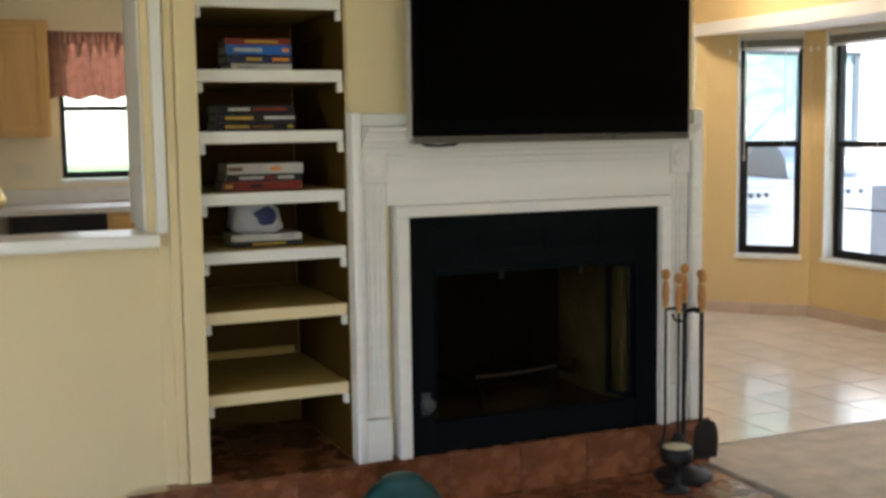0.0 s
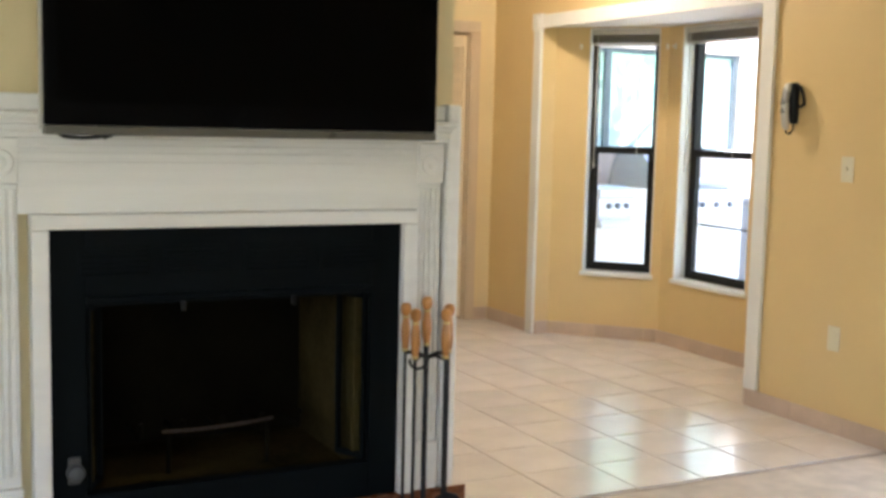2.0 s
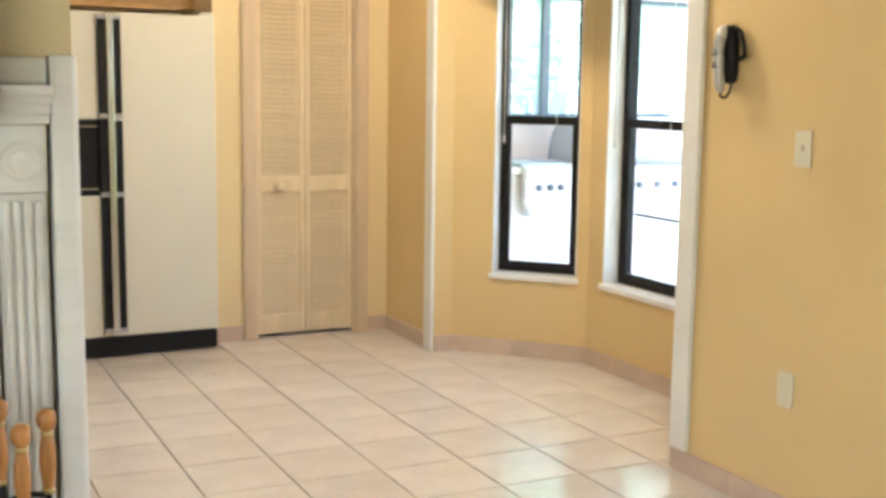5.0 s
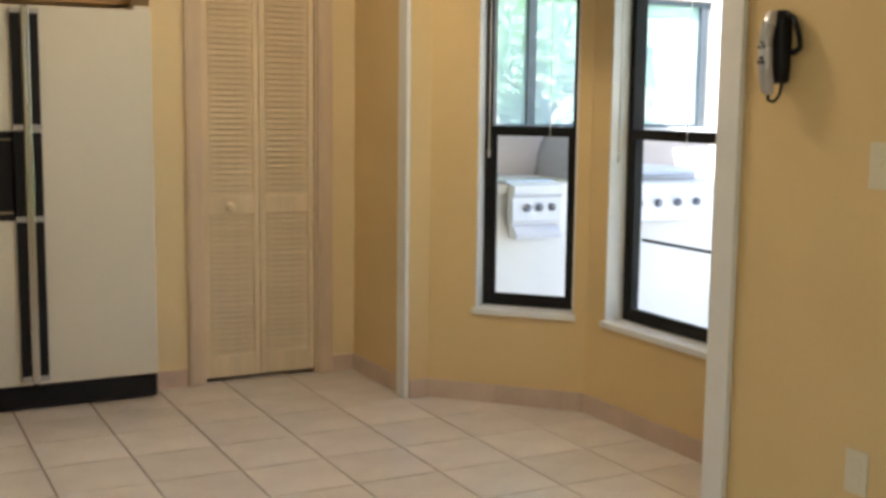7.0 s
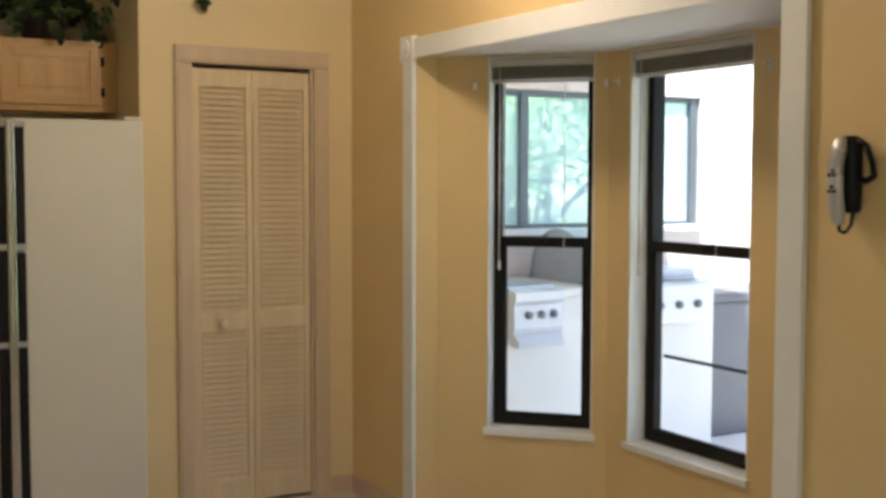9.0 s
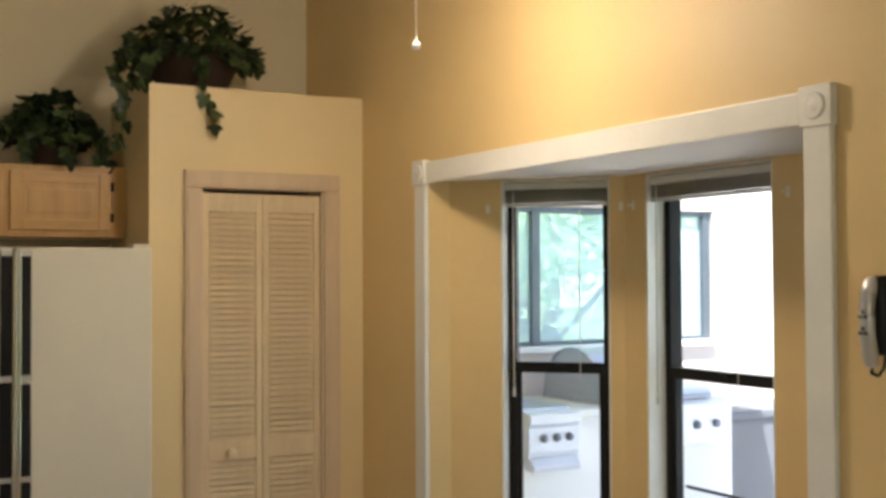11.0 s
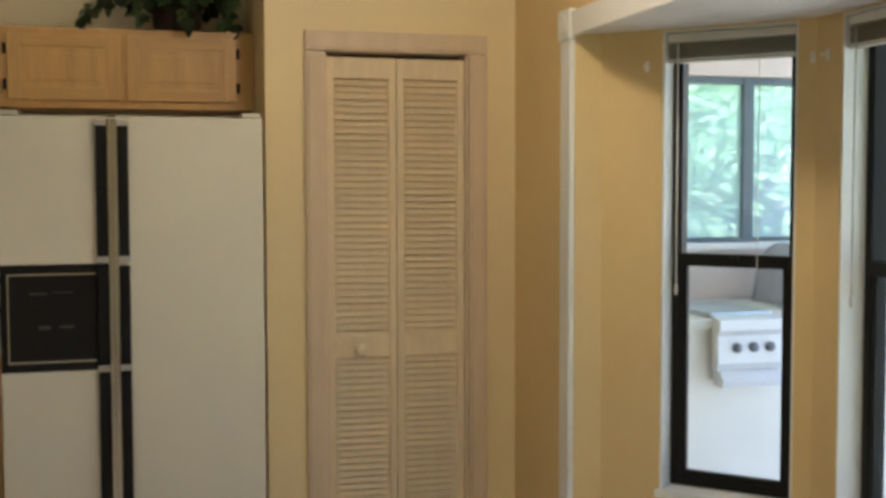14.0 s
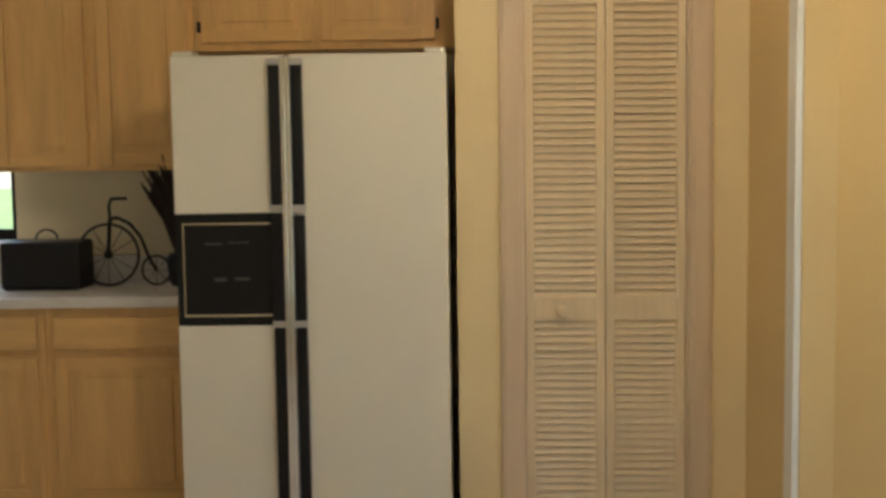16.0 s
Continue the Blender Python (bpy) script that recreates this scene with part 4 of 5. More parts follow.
cabinet("base_cabinet", 2.40, 2.948, 7.76, NORTH - 0.002, 0.1, 0.868, ((2.43, 2.92, 0.13, 0.685, None),), "honey oak base cabinet with drawer", ((2.43, 2.92, 0.715, 0.835),))
cabinet("base_cabinet", 1.40, 2.398, 7.76, NORTH - 0.002, 0.1, 0.868, ((1.43, 1.885, 0.13, 0.685, None), (1.915, 2.37, 0.13, 0.685, None)), "honey oak sink cabinet", ((1.43, 2.37, 0.715, 0.835),))
dw = thing("dishwasher", pose(1.09, 8.0, 0), "black dishwasher under the counter", "dishwasher")
part("body", boxes((0.80, 1.395, 7.78, NORTH - 0.01, 0.002, 0.866)), M_BPLAST, dw, at_world=True)
part("door", boxes((0.80, 1.395, 7.745, 7.779, 0.12, 0.70), bevel=0.006), M_BLACK, dw, at_world=True)
part("control_panel", boxes((0.80, 1.395, 7.74, 7.779, 0.706, 0.865), bevel=0.006), M_BPLAST, dw, at_world=True)
ct = thing("countertop", pose(2.0, 8.0, 0.87), "pale laminate kitchen countertop with backsplash", "countertop")
part("slab", boxes((0.2, 3.528, 7.725, NORTH - 0.002, 0.872, 0.912), bevel=0.006), M_COUNTER, ct, at_world=True)
part("backsplash", boxes((0.2, 3.528, NORTH - 0.022, NORTH - 0.002, 0.9125, 1.02), bevel=0.004), M_COUNTER, ct, at_world=True)

# kitchen window
kw = thing("window_4", pose(1.915, NORTH, 1.08), "dark framed kitchen window above the counter", "window", kind="structure")
part("window_frame", boxes((1.172, 1.21, NORTH + 0.06, NORTH + 0.11, 1.085, 2.095), (2.62, 2.658, NORTH + 0.06, NORTH + 0.11, 1.085, 2.095), (1.21, 2.62, NORTH + 0.06, NORTH + 0.11, 1.085, 1.13), (1.21, 2.62, NORTH + 0.06, NORTH + 0.11, 2.05, 2.095), (1.21, 2.62, NORTH + 0.06, NORTH + 0.11, 1.555, 1.59), bevel=0.003), M_BRONZE, kw, at_world=True)
g = part("pane", boxes((1.21, 2.62, NORTH + 0.084, NORTH + 0.088, 1.13, 2.05)), M_GLASS, kw, at_world=True)
g.visible_shadow = False
part("window_sill", boxes((1.15, 2.68, NORTH - 0.02, NORTH + 0.06, 1.055, 1.082), bevel=0.004), M_TRIM, kw, at_world=True)
vl = thing("valance", pose(1.9, 8.2, 2.1), "gathered dusty-rose cotton valance over the kitchen window", "valance")


def drape(x0, x1, y, ztop, zbot, amp, wave, scallop):
    bm = bmesh.new()
    n, rows = int((x1 - x0) / 0.008), 14
    grid = []
    for i in range(n + 1):
        x = x0 + (x1 - x0) * i / n
        col = []
        for j in range(rows + 1):
            f = j / rows
            z = ztop + (zbot - ztop) * f + (scallop * math.sin(x * 28) * f)
            yy = y - amp * (0.4 + 0.6 * f) * math.sin(x * wave + 1.3 * math.sin(x * 17)) - 0.008 * noise.noise((x * 20, z * 9, 0))
            col.append(bm.verts.new((x, yy, z)))
        grid.append(col)
    for a, b in zip(grid, grid[1:]):
        for j in range(rows):
            bm.faces.new((a[j], b[j], b[j + 1], a[j + 1]))
    bmesh.ops.solidify(bm, geom=bm.faces[:], thickness=0.003)
    return bm


part("skirt", drape(1.10, 2.68, 8.205, 2.05, 1.64, 0.012, 95, 0.014), M_VALANCE, vl, at_world=True, smooth=True)
part("ruffle", drape(1.10, 2.68, 8.198, 2.095, 2.02, 0.016, 150, 0.004), M_VALANCE, vl, at_world=True, smooth=True)
part("rod", rod(bmesh.new(), (1.09, 8.222, 2.06), (2.69, 8.222, 2.06), 0.008), M_TRIM, vl, at_world=True)

# counter things
rd = thing("bread_box", pose(2.865, 8.04, 0.913), "black metal box with a wire handle on the counter", "box")
part("body", boxes((-0.158, 0.158, -0.09, 0.09, 0, 0.19), bevel=0.018), M_BPLAST, rd, smooth=False)
part("handle", ring(bmesh.new(), (0.0, 0, 0.187), 0.045, 0.004, "Y", 16, 10, 170), M_IRON, rd)
bp = thing("brass_pot", pose(0.72, 8.02, 0.913), "small round brass pot on the counter", "pot")
part("body", turned(bmesh.new(), [(0.035, 0), (0.06, 0.02), (0.07, 0.06), (0.05, 0.10), (0.036, 0.115), (0.045, 0.13)], 22), M_BRASS, bp, smooth=True)
bc = thing("bicycle_ornament", pose(3.105, 8.05, 0.913), "black wire penny-farthing bicycle plant holder", "ornament")
WC = (0.0, 0, 0.128)
wh = part("front_wheel", ring(bmesh.new(), WC, 0.121, 0.006, "Y", 44), M_IRON, bc)
for k in range(12):
    a = radians(30 * k)
    part("spoke", rod(bmesh.new(), WC, (0.119 * math.cos(a), 0, 0.128 + 0.119 * math.sin(a)), 0.0018, 5), M_IRON, wh)
part("hub", turned(bmesh.new(), [(0.016, -0.012), (0.018, 0), (0.016, 0.012)], 14, pose(*WC, 90, 0, 0)), M_IRON, wh)
bw = part("rear_wheel", ring(bmesh.new(), (0.19, 0, 0.065), 0.057, 0.005, "Y", 28), M_IRON, bc)
for k in range(8):
    a = radians(45 * k)
    part("spoke", rod(bmesh.new(), (0.19, 0, 0.065), (0.19 + 0.055 * math.cos(a), 0, 0.065 + 0.055 * math.sin(a)), 0.0016, 5), M_IRON, bw)
part("frame", tube(bmesh.new(), [(0.0, 0, 0.128), (0.012, 0, 0.27), (0.04, 0, 0.275), (0.09, 0, 0.25), (0.13, 0, 0.20), (0.16, 0, 0.12), (0.19, 0, 0.065)], 0.007), M_IRON, bc)
part("handlebar", tube(bmesh.new(), [(0.012, 0, 0.27), (0.008, 0, 0.32), (0.025, -0.02, 0.35), (0.09, -0.03, 0.352)], 0.006), M_IRON, bc)
part("fork", tube(bmesh.new(), [(0.0, -0.014, 0.128), (0.012, -0.014, 0.27)], 0.005), M_IRON, bc)


def leaf_mesh(name, mat, size):
    """A small lobed leaf, folded along its rib."""
    bm = bmesh.new()
    pts = [(0, 0), (0.32, 0.12), (0.5, 0.42), (0.26, 0.5), (0.2, 0.78), (0, 1.0)]
    rib = [bm.verts.new((0, y * size, -0.06 * size * math.sin(y * 3))) for y in (0, 0.45, 1.0)]
    for s in (1, -1):
        vs = [bm.verts.new((s * x * size, y * size, 0.12 * size * abs(x) - 0.1 * size * y * y)) for x, y in pts[1:5]]
        bm.faces.new((rib[0], vs[0], vs[1], rib[1]))
        bm.faces.new((rib[1], vs[1], vs[2]))
        bm.faces.new((rib[1], vs[2], vs[3], rib[2]))
    return bm


def scatter(bm, src, m):
    merge(bm, src.copy(), m)


def ivy(name, base, bowl, radius, strands, label, seed, height=0.16, leaves=230):
    """A potted ivy: a mound of leaves with trailing strands, in a dark pot."""
    rnd = random.Random(seed)
    ob = thing(name, pose(*base), label, "plant")
    bm = bmesh.new()
    turned(bm, bowl, 20)
    part("pot", bm, M_BASKET, ob, "dark wicker pot", smooth=True)
    top = bowl[-1][1]
    lf = [leaf_mesh("leaf", None, s) for s in (0.045, 0.06, 0.075)]
    verts_a = [bmesh.new(), bmesh.new()]
    stems = bmesh.new()
    for k in range(leaves):
        a, r = rnd.uniform(0, 2 * math.pi), radius * math.sqrt(rnd.random())
        z = top + height * (1 - (r / radius) ** 2) * rnd.uniform(0.15, 1.0) - 0.05 * (r / radius) ** 2
        m = pose(r * math.cos(a), r * math.sin(a) * 0.8, z, rnd.uniform(-60, 40), rnd.uniform(-40, 40), math.degrees(a) - 90 + rnd.uniform(-60, 60))
        scatter(verts_a[0 if rnd.random() < 0.75 else 1], rnd.choice(lf), m)
    for k in range(14):
        a = rnd.uniform(0, 2 * math.pi)
        tube(stems, [(0, 0, top - 0.02), (radius * 0.4 * math.cos(a), radius * 0.35 * math.sin(a), top + height * 0.55), (radius * 0.85 * math.cos(a), radius * 0.7 * math.sin(a), top + height * 0.2)], 0.0025, 5)
    for (x0, y0, z0), (x1, y1, z1), count in strands:
        pts = []
        for i in range(count + 1):
            f = i / count
            p = (x0 + (x1 - x0) * f + 0.018 * math.sin(9 * f + seed), y0 + (y1 - y0) * f, z0 + (z1 - z0) * f * (0.5 + 0.5 * f))
            pts.append(p)
            for q in range(2):
                m = pose(p[0] + rnd.uniform(-0.02, 0.02), p[1] + rnd.uniform(-0.014, 0.004), p[2] + rnd.uniform(-0.01, 0.01), rnd.uniform(-110, -40), rnd.uniform(-30, 30), rnd.uniform(120, 240))
                scatter(verts_a[0 if rnd.random() < 0.6 else 1], rnd.choice(lf), m)
        tube(stems, pts, 0.0022, 5)
    for b in lf:
        b.free()
    tagged(part("leaves", verts_a[0], M_LEAF, ob, "dark green ivy leaves"), kind="stuff")
    tagged(part("young_leaves", verts_a[1], M_LEAFL, ob, "lighter young ivy leaves"), kind="stuff")
    tagged(part("stems", stems, M_LEAFL, ob), kind="stuff")
    return ob


dg = thing("dried_grass", pose(3.40, 8.08, 0.913), "dark dried grasses in a black pot on the counter", "plant")
part("pot", turned(bmesh.new(), [(0.05, 0), (0.062, 0.02), (0.07, 0.1), (0.06, 0.13)], 18), M_BPLAST, dg, smooth=True)
bm = bmesh.new()
rnd = random.Random(8)
for k in range(230):
    a, lean = rnd.uniform(0, 6.28), rnd.uniform(0.01, 0.13)
    h = rnd.uniform(0.22, 0.42)
    tube(bm, [(0.03 * math.cos(a), 0.03 * math.sin(a), 0.12), ((0.03 + lean * 0.4) * math.cos(a), (0.03 + lean * 0.4) * math.sin(a), 0.12 + h * 0.55), ((0.03 + lean) * math.cos(a), (0.03 + lean) * math.sin(a), 0.12 + h)], 0.003, 4)
tagged(part("stalks", bm, M_BASKET, dg, "dark dried stalks"), kind="stuff")
ivy("ivy_plant", (4.19, 8.05, 2.146), [(0.085, 0), (0.095, 0.02), (0.105, 0.15), (0.11, 0.16)], 0.20,
    (((-0.12, -0.05, 0.24), (-0.36, -0.08, 0.05), 11), ((0.14, -0.05, 0.22), (0.23, -0.08, 0.03), 9), ((-0.1, -0.02, 0.28), (-0.28, -0.04, 0.12), 8), ((0.02, -0.12, 0.24), (0.05, -0.17, 0.03), 7), ((-0.06, -0.1, 0.24), (-0.12, -0.16, 0.06), 7)),
    "trailing ivy in a dark pot on the oak cabinet", 3, 0.2, 330)
ivy("ivy_plant", (4.77, 7.84, 2.486), [(0.14, 0), (0.16, 0.03), (0.22, 0.16), (0.24, 0.19)], 0.33,
    (((-0.08, -0.2, 0.22), (0.0, -0.285, -0.17), 11), ((-0.25, -0.08, 0.22), (-0.385, -0.16, -0.26), 15), ((-0.28, -0.1, 0.22), (-0.40, -0.14, 0.02), 10), ((-0.2, -0.18, 0.2), (-0.3, -0.24, 0.02), 8), ((0.1, -0.2, 0.24), (0.16, -0.26, 0.08), 7)),
    "trailing ivy in a dark bowl on the pantry enclosure", 5, 0.26, 480)

# ---- small wall things ----
ph = thing("wall_phone", pose(EAST, 4.60, 1.525) @ Matrix.Scale(0.86, 4), "grey and black corded telephone hung on the yellow wall", "telephone")


def lozenge(rows, steps=16):
    """A rounded body up z from rows of (z, centre x, half depth, half width)."""
    bm = bmesh.new()
    rings = []
    for z, cx, hd, hw in rows:
        rings.append([bm.verts.new((cx + hd * math.copysign(abs(math.cos(a)) ** 0.7, math.cos(a)), hw * math.copysign(abs(math.sin(a)) ** 0.7, math.sin(a)), z)) for a in [2 * math.pi * i / steps for i in range(steps)]])
    for a, c in zip(rings, rings[1:]):
        for i in range(steps):
            bm.faces.new((a[i], a[(i + 1) % steps], c[(i + 1) % steps], c[i]))
    bm.faces.new(rings[0][::-1])
    bm.faces.new(rings[-1])
    return bm


part("body", lozenge([(-0.1, -0.022, 0.012, 0.02), (-0.094, -0.024, 0.022, 0.032), (-0.05, -0.026, 0.0255, 0.036), (0.05, -0.028, 0.0275, 0.037), (0.1, -0.03, 0.0295, 0.036), (0.122, -0.028, 0.024, 0.03), (0.128, -0.026, 0.012, 0.02)]), M_BPLAST, ph, "black plastic wall base", smooth=True)
hs = part("handset", lozenge([(-0.135, -0.064, 0.006, 0.010), (-0.128, -0.068, 0.014, 0.018), (-0.10, -0.074, 0.018, 0.023), (-0.04, -0.083, 0.017, 0.022), (0.03, -0.085, 0.017, 0.022), (0.085, -0.076, 0.018, 0.023), (0.116, -0.068, 0.014, 0.019), (0.126, -0.062, 0.006, 0.010)]), M_PHONE, ph, "pale grey handset", smooth=True)
for dz in (-0.035, 0.012):
    for dy, dh in ((-0.009, 0.0), (0.009, 0.0), (0.0, 0.013)):
        part("button", boxes((-0.1045, -0.098, dy - 0.006, dy + 0.006, dz + dh - 0.005, dz + dh + 0.005), bevel=0.001), M_DARKGREY, hs)
part("cord", tube(bmesh.new(), [(-0.06, 0.0, -0.12), (-0.064, 0.004, -0.15), (-0.045, -0.004, -0.158), (-0.03, -0.012, -0.135), (-0.024, -0.014, -0.098)], 0.005), M_BPLAST, ph, "coiled black cord")
part("coil", tube(bmesh.new(), [(-0.03, -0.03, 0.115), (-0.03, -0.06, 0.10), (-0.028, -0.082, 0.05), (-0.026, -0.088, 0.01), (-0.024, -0.06, -0.005), (-0.022, -0.034, 0.0)], 0.009), M_BPLAST, ph, "looped black cord", smooth=True)


def plate(name, y, z, label, category, kind):
    ob = thing(name, pose(EAST, y, z), label, category)
    part("cover_plate", boxes((EAST - 0.006, EAST - 0.0005, y - 0.036, y + 0.036, z - 0.058, z + 0.058), bevel=0.002), M_PLATE, ob, at_world=True)
    if kind == "switch":
        part("toggle", boxes((EAST - 0.016, EAST - 0.006, y - 0.005, y + 0.005, z - 0.006, z + 0.012), bevel=0.002), M_PLATE, ob, at_world=True)
    else:
        for s in (-0.021, 0.021):
            part("socket", boxes((EAST - 0.0085, EAST - 0.006, y - 0.016, y + 0.016, z + s - 0.014, z + s + 0.014), bevel=0.001), M_PLATE, ob, at_world=True)


plate("light_switch", 4.25, 1.235, "ivory light switch on the yellow wall", "switch", "switch")
plate("power_outlet", 4.27, 0.445, "ivory power outlet low on the yellow wall", "outlet", "outlet")
ko = thing("power_outlet", pose(0.93, NORTH, 1.14), "ivory power outlet above the kitchen counter", "outlet")
part("cover_plate", boxes((0.865, 0.985, NORTH - 0.006, NORTH - 0.0005, 1.08, 1.20), bevel=0.002), M_PLATE, ko, at_world=True)

# ceiling fan light with pull chain over the nook
cf = thing("ceiling_light", pose(4.80, 5.86, CEIL), "white ceiling light on a rod with a pull chain", "ceiling light")
bm = bmesh.new()
turned(bm, [(0.02, 2.72), (0.02, CEIL - 0.04), (0.07, CEIL - 0.02), (0.075, CEIL - 0.001)], 18, pose(4.80, 5.86, 0))
part("rod", bm, M_TRIM, cf, at_world=True, smooth=True)
bm = bmesh.new()
turned(bm, [(0.02, 2.73), (0.11, 2.722), (0.16, 2.69), (0.162, 2.682), (0.105, 2.714), (0.02, 2.722)], 28, pose(4.80, 5.86, 0))
part("shade", bm, M_TRIM, cf, at_world=True, smooth=True)
part("bulb", turned(bmesh.new(), [(0.012, 2.645), (0.03, 2.655), (0.036, 2.675), (0.02, 2.70), (0.012, 2.72)], 18, pose(4.80, 5.86, 0)), M_BULB, cf, "lit frosted bulb", at_world=True, smooth=True)
bm = bmesh.new()
rod(bm, (4.845, 5.80, 2.37), (4.845, 5.80, 2.70), 0.0022, 6)
rod(bm, (4.80, 5.86, 2.715), (4.845, 5.80, 2.70), 0.006, 8)
turned(bm, [(0.003, 0.028), (0.009, 0.024), (0.013, 0.012), (0.010, 0.002), (0.003, 0)], 14, pose(4.845, 5.80, 2.345))
part("pull_chain", bm, M_TRIM, cf, "white pull chain with a ball", at_world=True, smooth=True)

# ---- outside ----
solid("ground", boxes((-60, 60, -60, 60, -0.4, -0.2)), M_GRASS, "green lawn round the house", "ground")
solid("pavement", boxes((5.7, 11.5, 2.0, 8.35, -0.2, -0.05)), M_PATIO, "pale concrete patio floor", "patio")
solid("wall_patio", boxes((5.67, 11.0, 8.35, 8.5, -0.2, 1.18), (5.67, 8.45, 8.35, 8.5, 2.062, 2.6)), M_PINK, "pinkish stucco half wall of the screened patio", "wall")
solid("wall_patio_end", boxes((8.452, 11.0, 8.35, 8.5, 1.182, 2.6)), M_STUCCO, "white stucco patio wall", "wall")
solid("trim_patio_ledge", boxes((5.67, 8.45, 8.31, 8.52, 1.182, 1.22), bevel=0.006), M_STUCCO, "white ledge on the patio half wall", "ledge")
sc = thing("screen_frame", pose(7.1, 8.4, 1.18), "dark bronze screen frame on the patio half wall", "frame", kind="structure")
for x in (5.72, 6.35, 7.05, 7.75, 8.41):
    part("post", boxes((x - 0.03, x + 0.03, 8.37, 8.43, 1.222, 2.058), bevel=0.004), M_ALU, sc, at_world=True)
part("top_rail", boxes((5.69, 8.445, 8.375, 8.425, 2.025, 2.058)), M_ALU, sc, at_world=True)
part("bottom_rail", boxes((5.69, 8.445, 8.375, 8.425, 1.222, 1.245)), M_ALU, sc, at_world=True)
# Insect screen whose pale blue tint also lays a bright haze over the foliage.
M_MESH = bpy.data.materials.new("hazy_insect_screen")
M_MESH.use_nodes = True
nt = M_MESH.node_tree
tn, dn, bn, mn, an = (nt.nodes.new(k) for k in ("ShaderNodeBsdfTransparent", "ShaderNodeBsdfDiffuse", "ShaderNodeBsdfTranslucent", "ShaderNodeMixShader", "ShaderNodeAddShader"))
dn.inputs[0].default_value, bn.inputs[0].default_value = (0.50, 0.57, 0.66, 1), (0.62, 0.70, 0.82, 1)
mn.inputs[0].default_value = 0.28
nt.links.new(dn.outputs[0], an.inputs[0])
nt.links.new(bn.outputs[0], an.inputs[1])
nt.links.new(tn.outputs[0], mn.inputs[1])
nt.links.new(an.outputs[0], mn.inputs[2])
nt.links.new(mn.outputs[0], nt.nodes["Material Output"].inputs[0])
for xa, xb in ((5.75, 6.32), (6.38, 7.02), (7.08, 7.72), (7.78, 8.38)):
    part("screen_mesh", boxes((xa, xb, 8.398, 8.402, 1.245, 2.025)), M_MESH, sc, "insect screen with pale haze put into its tint", at_world=True)
solid("wall_patio_side", boxes((11.0, 11.15, 2.0, 8.5, -0.2, 1.1), (11.0, 11.15, 2.0, 8.5, 2.4, 2.6)), M_STUCCO, "white stucco patio side wall", "wall")

solid("roof_patio", boxes((5.67, 7.75, 2.2, 8.5, 2.602, 2.72)), M_STUCCO, "white roof over the patio", "roof")

ok = thing("outdoor_kitchen_counter", pose(7.0, 7.9, -0.05), "white stucco outdoor kitchen counter on the patio", "counter")
part("base", boxes((5.95, 7.90, 7.62, 8.345, -0.05, 0.885), bevel=0.01), M_STUCCO, ok, at_world=True)
part("top", boxes((5.92, 7.93, 7.58, 8.345, 0.887, 0.930), bevel=0.008), M_PATIO, ok, at_world=True)
sb = thing("side_burner", pose(6.62, 7.6, 0.62), "steel side burner set into the outdoor counter", "grill")
part("lid", boxes((6.42, 6.73, 7.60, 8.05, 0.931, 0.955), bevel=0.01), M_STEEL, sb, at_world=True)
part("panel", extrude_x([(7.578, 0.71), (7.535, 0.71), (7.522, 0.74), (7.528, 0.86), (7.508, 0.885), (7.508, 0.93), (7.578, 0.945)], 6.42, 6.73), M_PANEL, sb, at_world=True)
part("drip_tray", extrude_x([(7.578, 0.645), (7.500, 0.640), (7.492, 0.668), (7.530, 0.708), (7.578, 0.708)], 6.43, 6.72), M_PANEL, sb, at_world=True)
for x in (6.51, 6.59, 6.67):
    part("knob", turned(bmesh.new(), [(0.022, 0), (0.022, 0.012), (0.016, 0.024), (0.004, 0.026)], 16, pose(x, 7.524, 0.81, 90, 0, 0)), M_KNOB, sb, at_world=True, smooth=True)
gl = thing("gas_grill", pose(7.5, 7.7, 0.62), "built-in steel gas grill with domed lid on the patio counter", "grill")
part("panel", boxes((7.16, 7.80, 7.52, 7.578, 0.70, 0.925), bevel=0.012), M_PANEL, gl, at_world=True)
dome = [(7.66, 0.932)] + [(7.95 - 0.27 * math.cos(radians(a)), 1.0 + 0.235 * math.sin(radians(a))) for a in range(0, 181, 15)] + [(8.24, 0.932)]
part("lid_hood", extrude_x(dome, 7.01, 7.26), M_STEEL, gl, at_world=True)
part("lid", boxes((7.27, 7.80, 7.66, 8.24, 0.931, 1.0), bevel=0.02), M_PANEL, gl, at_world=True)
for x in (7.005, 7.265):
    part("lid_rim", tube(bmesh.new(), [(x, y, z) for y, z in dome], 0.006, 6), M_STEEL, gl, "rolled rim of the hood", at_world=True)
part("lid_handle", tube(bmesh.new(), [(7.32, 7.67, 0.97), (7.32, 7.625, 0.97), (7.74, 7.625, 0.97), (7.74, 7.67, 0.97)], 0.011), M_STEEL, gl, at_world=True)
for x in (7.26, 7.40, 7.54, 7.68):
    part("knob", turned(bmesh.new(), [(0.024, 0), (0.024, 0.012), (0.018, 0.026), (0.004, 0.028)], 16, pose(x, 7.52, 0.81, 90, 0, 0)), M_KNOB, gl, at_world=True, smooth=True)
# Box added for a grey shaded form; the shade is in its colour.
gb = thing("shaded_box", pose(8.35, 7.8, -0.05), "plain box on the patio, its shade put into the grey", "box")
part("body", boxes((7.95, 8.78, 7.72, 8.3, -0.05, 0.78), bevel=0.015), M_GREYBOX, gb, at_world=True)
part("lid", boxes((7.94, 8.80, 7.70, 8.305, 0.78, 0.83), bevel=0.012), M_GREYBOX, gb, at_world=True)


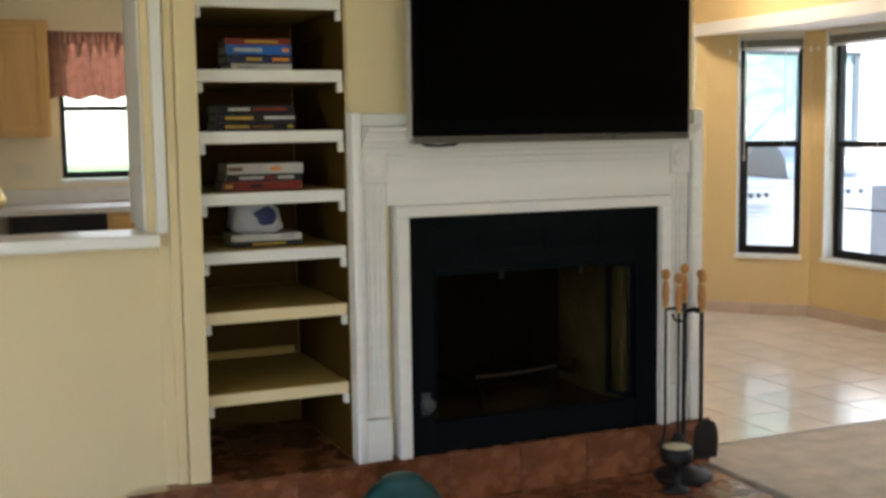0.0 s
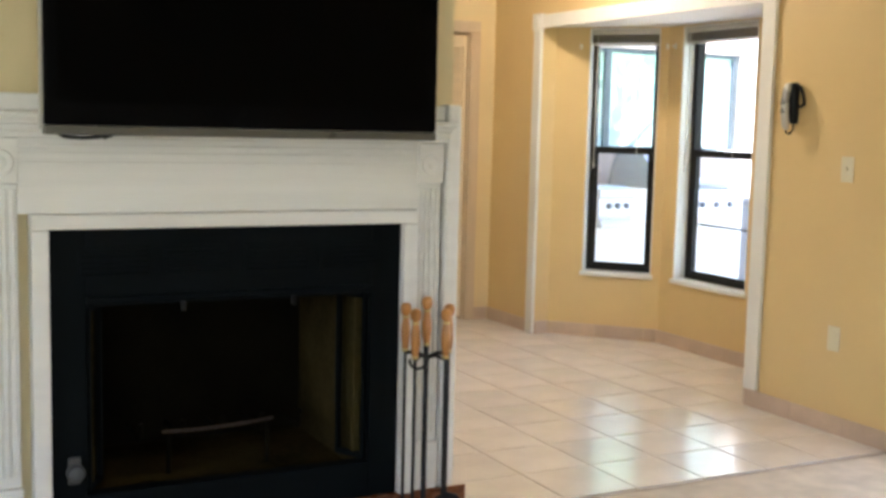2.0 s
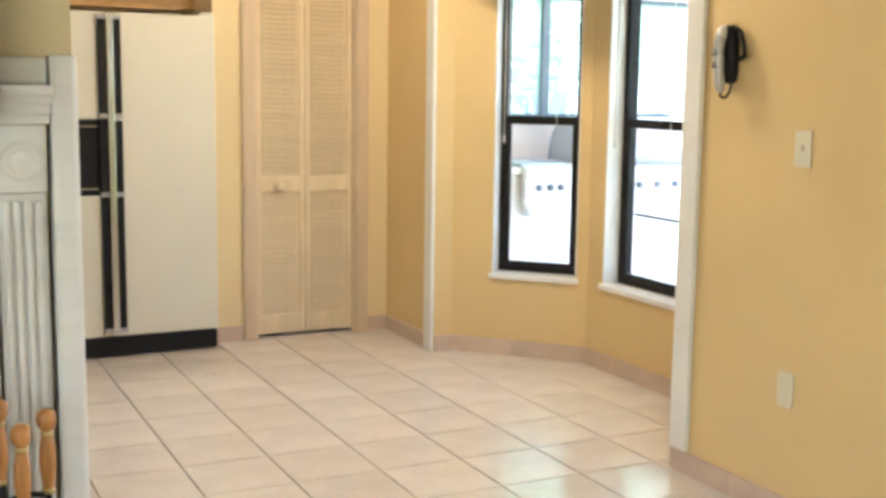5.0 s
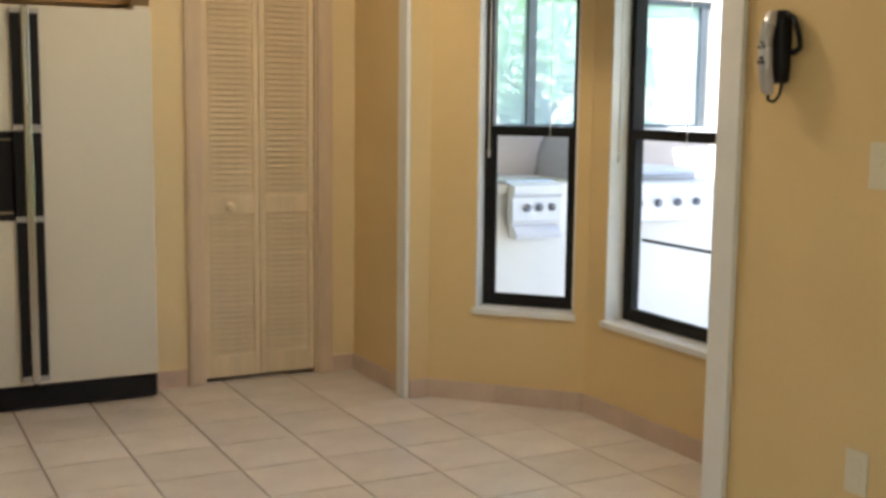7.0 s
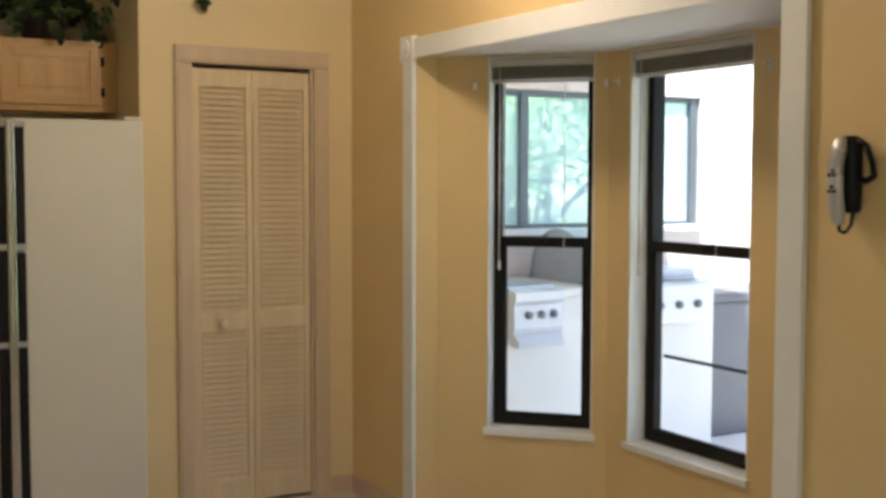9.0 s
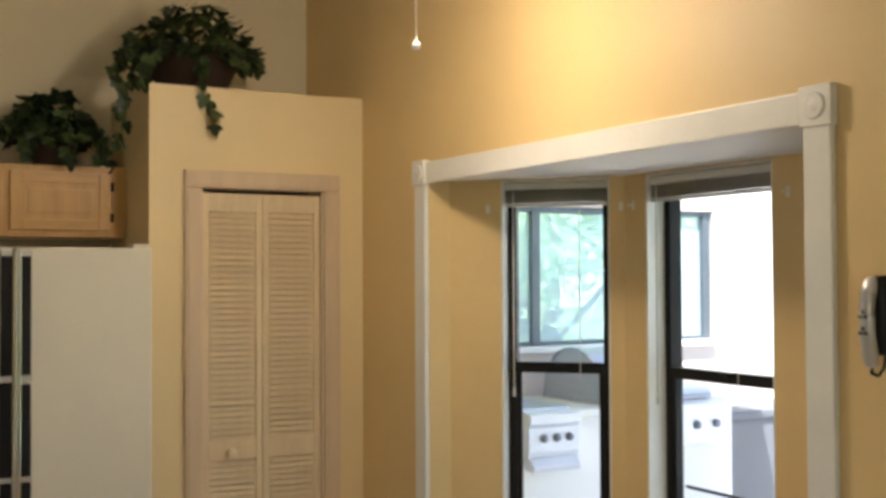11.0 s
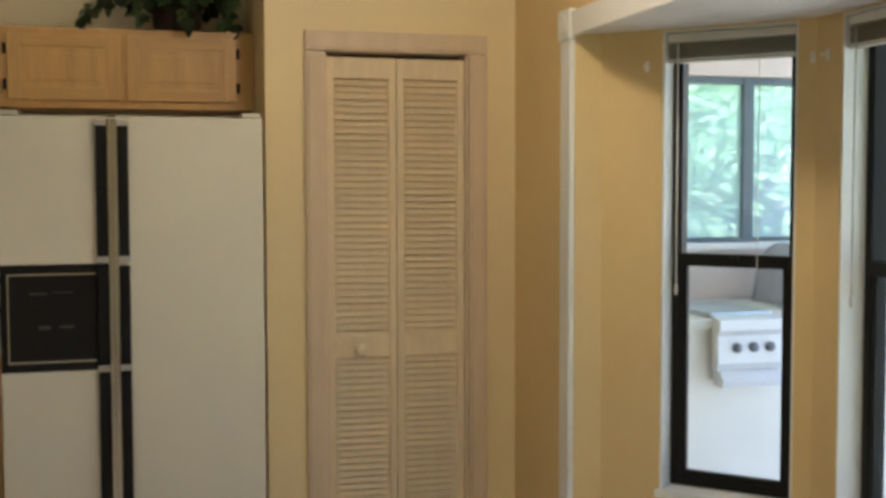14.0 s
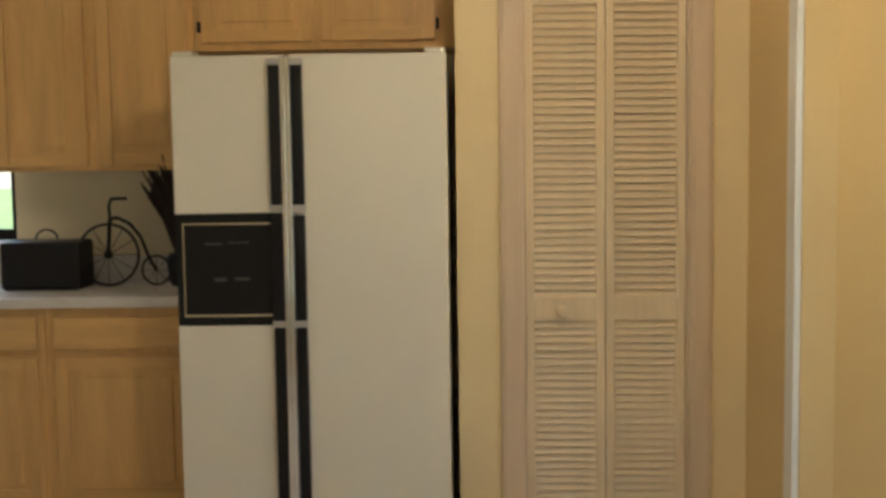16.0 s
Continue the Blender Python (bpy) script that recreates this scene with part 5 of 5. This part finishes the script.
def tree(x, y, h, r, seed):
    rnd = random.Random(seed)
    ob = thing("tree", pose(x, y, -0.2), "broad-leaved green garden tree with loose crown", "tree", "garden trees")
    bm = bmesh.new()
    pts = [(0.1 * math.sin(k * 0.9 + seed), 0.1 * math.cos(k * 1.1), h * 0.62 * k / 5) for k in range(6)]
    for k in range(5):
        turned(bm, [(0.16 - 0.022 * k, 0), (0.16 - 0.022 * (k + 1), (Vector(pts[k + 1]) - Vector(pts[k])).length)], 9, Matrix.Translation(pts[k]) @ (Vector(pts[k + 1]) - Vector(pts[k])).to_track_quat("Z", "Y").to_matrix().to_4x4())
    tips = []
    for k in range(14):
        a = rnd.uniform(0, 2 * math.pi)
        z0 = h * rnd.uniform(0.2, 0.6)
        tip = Vector((r * rnd.uniform(0.4, 0.95) * math.cos(a), r * rnd.uniform(0.4, 0.95) * math.sin(a), z0 + h * rnd.uniform(0.05, 0.4)))
        rod(bm, (0.05, 0.05, z0), tip, 0.03, 6)
        tips.append(tip)
    part("trunk", bm, M_BARK, ob)
    vs, fs = [], []
    for k in range(15000):
        c = rnd.choice(tips)
        d = Vector((rnd.gauss(0, 1), rnd.gauss(0, 1), rnd.gauss(0, 0.8))) * r * 0.24
        p = c + d
        q = Euler((rnd.uniform(-1.2, 1.2), rnd.uniform(-1.2, 1.2), rnd.uniform(0, 6.3))).to_matrix()
        s = rnd.uniform(0.03, 0.065)
        i = len(vs)
        for u in ((0, -s, 0), (s * 0.55, 0, s * 0.15), (0, s, 0), (-s * 0.55, 0, s * 0.15)):
            vs.append(p + q @ Vector(u))
        fs += [(i, i + 1, i + 2), (i, i + 2, i + 3)]
    me = bpy.data.meshes.new("crown")
    me.from_pydata(vs, [], fs)
    me.materials.append(M_TREE)
    tagged(part("crown", me, None, ob, "loose green leaves"), kind="stuff")
    return ob


for k, (x, y, h, r) in enumerate(((6.7, 10.9, 3.8, 1.5), (8.7, 11.1, 4.0, 1.5), (5.8, 11.6, 5.2, 1.9), (8.0, 12.2, 4.6, 1.9), (10.0, 13.2, 5.6, 2.3), (12.6, 13.0, 5.0, 2.2), (6.9, 15.0, 6.0, 2.6), (9.6, 17.0, 7.0, 3.0), (13.5, 17.5, 7, 3.0), (-2.5, 19.0, 5.5, 2.4))):
    tree(x, y, h, r, 11 + k)

# ---- floor tiles, last: square cream tiles on the grout bed ----
fl = bpy.data.objects["floor"]
PITCH, TX, TY = 0.332, 4.162, 4.594
floor_tile = mesh_of(box(bmesh.new(), -0.1625, 0.1625, -0.1625, 0.1625, -0.011, 0.0, 0.0015), "tile", M_TILE)
for i in range(-12, 8):
    for j in range(-3, 13):
        cx, cy = TX + PITCH * (i + 0.5), TY + PITCH * (j + 0.5)
        inside = cx < 5.66 or (4.7 < cy < 7.1 and cx < 6.2)
        if cy < 3.8 or cy > 8.2 or not inside or (cx < 3.3 and cy < 4.7) or cx < 0.7:
            continue
        part("tile", floor_tile, None, fl).matrix_basis = pose(cx, cy, 0)
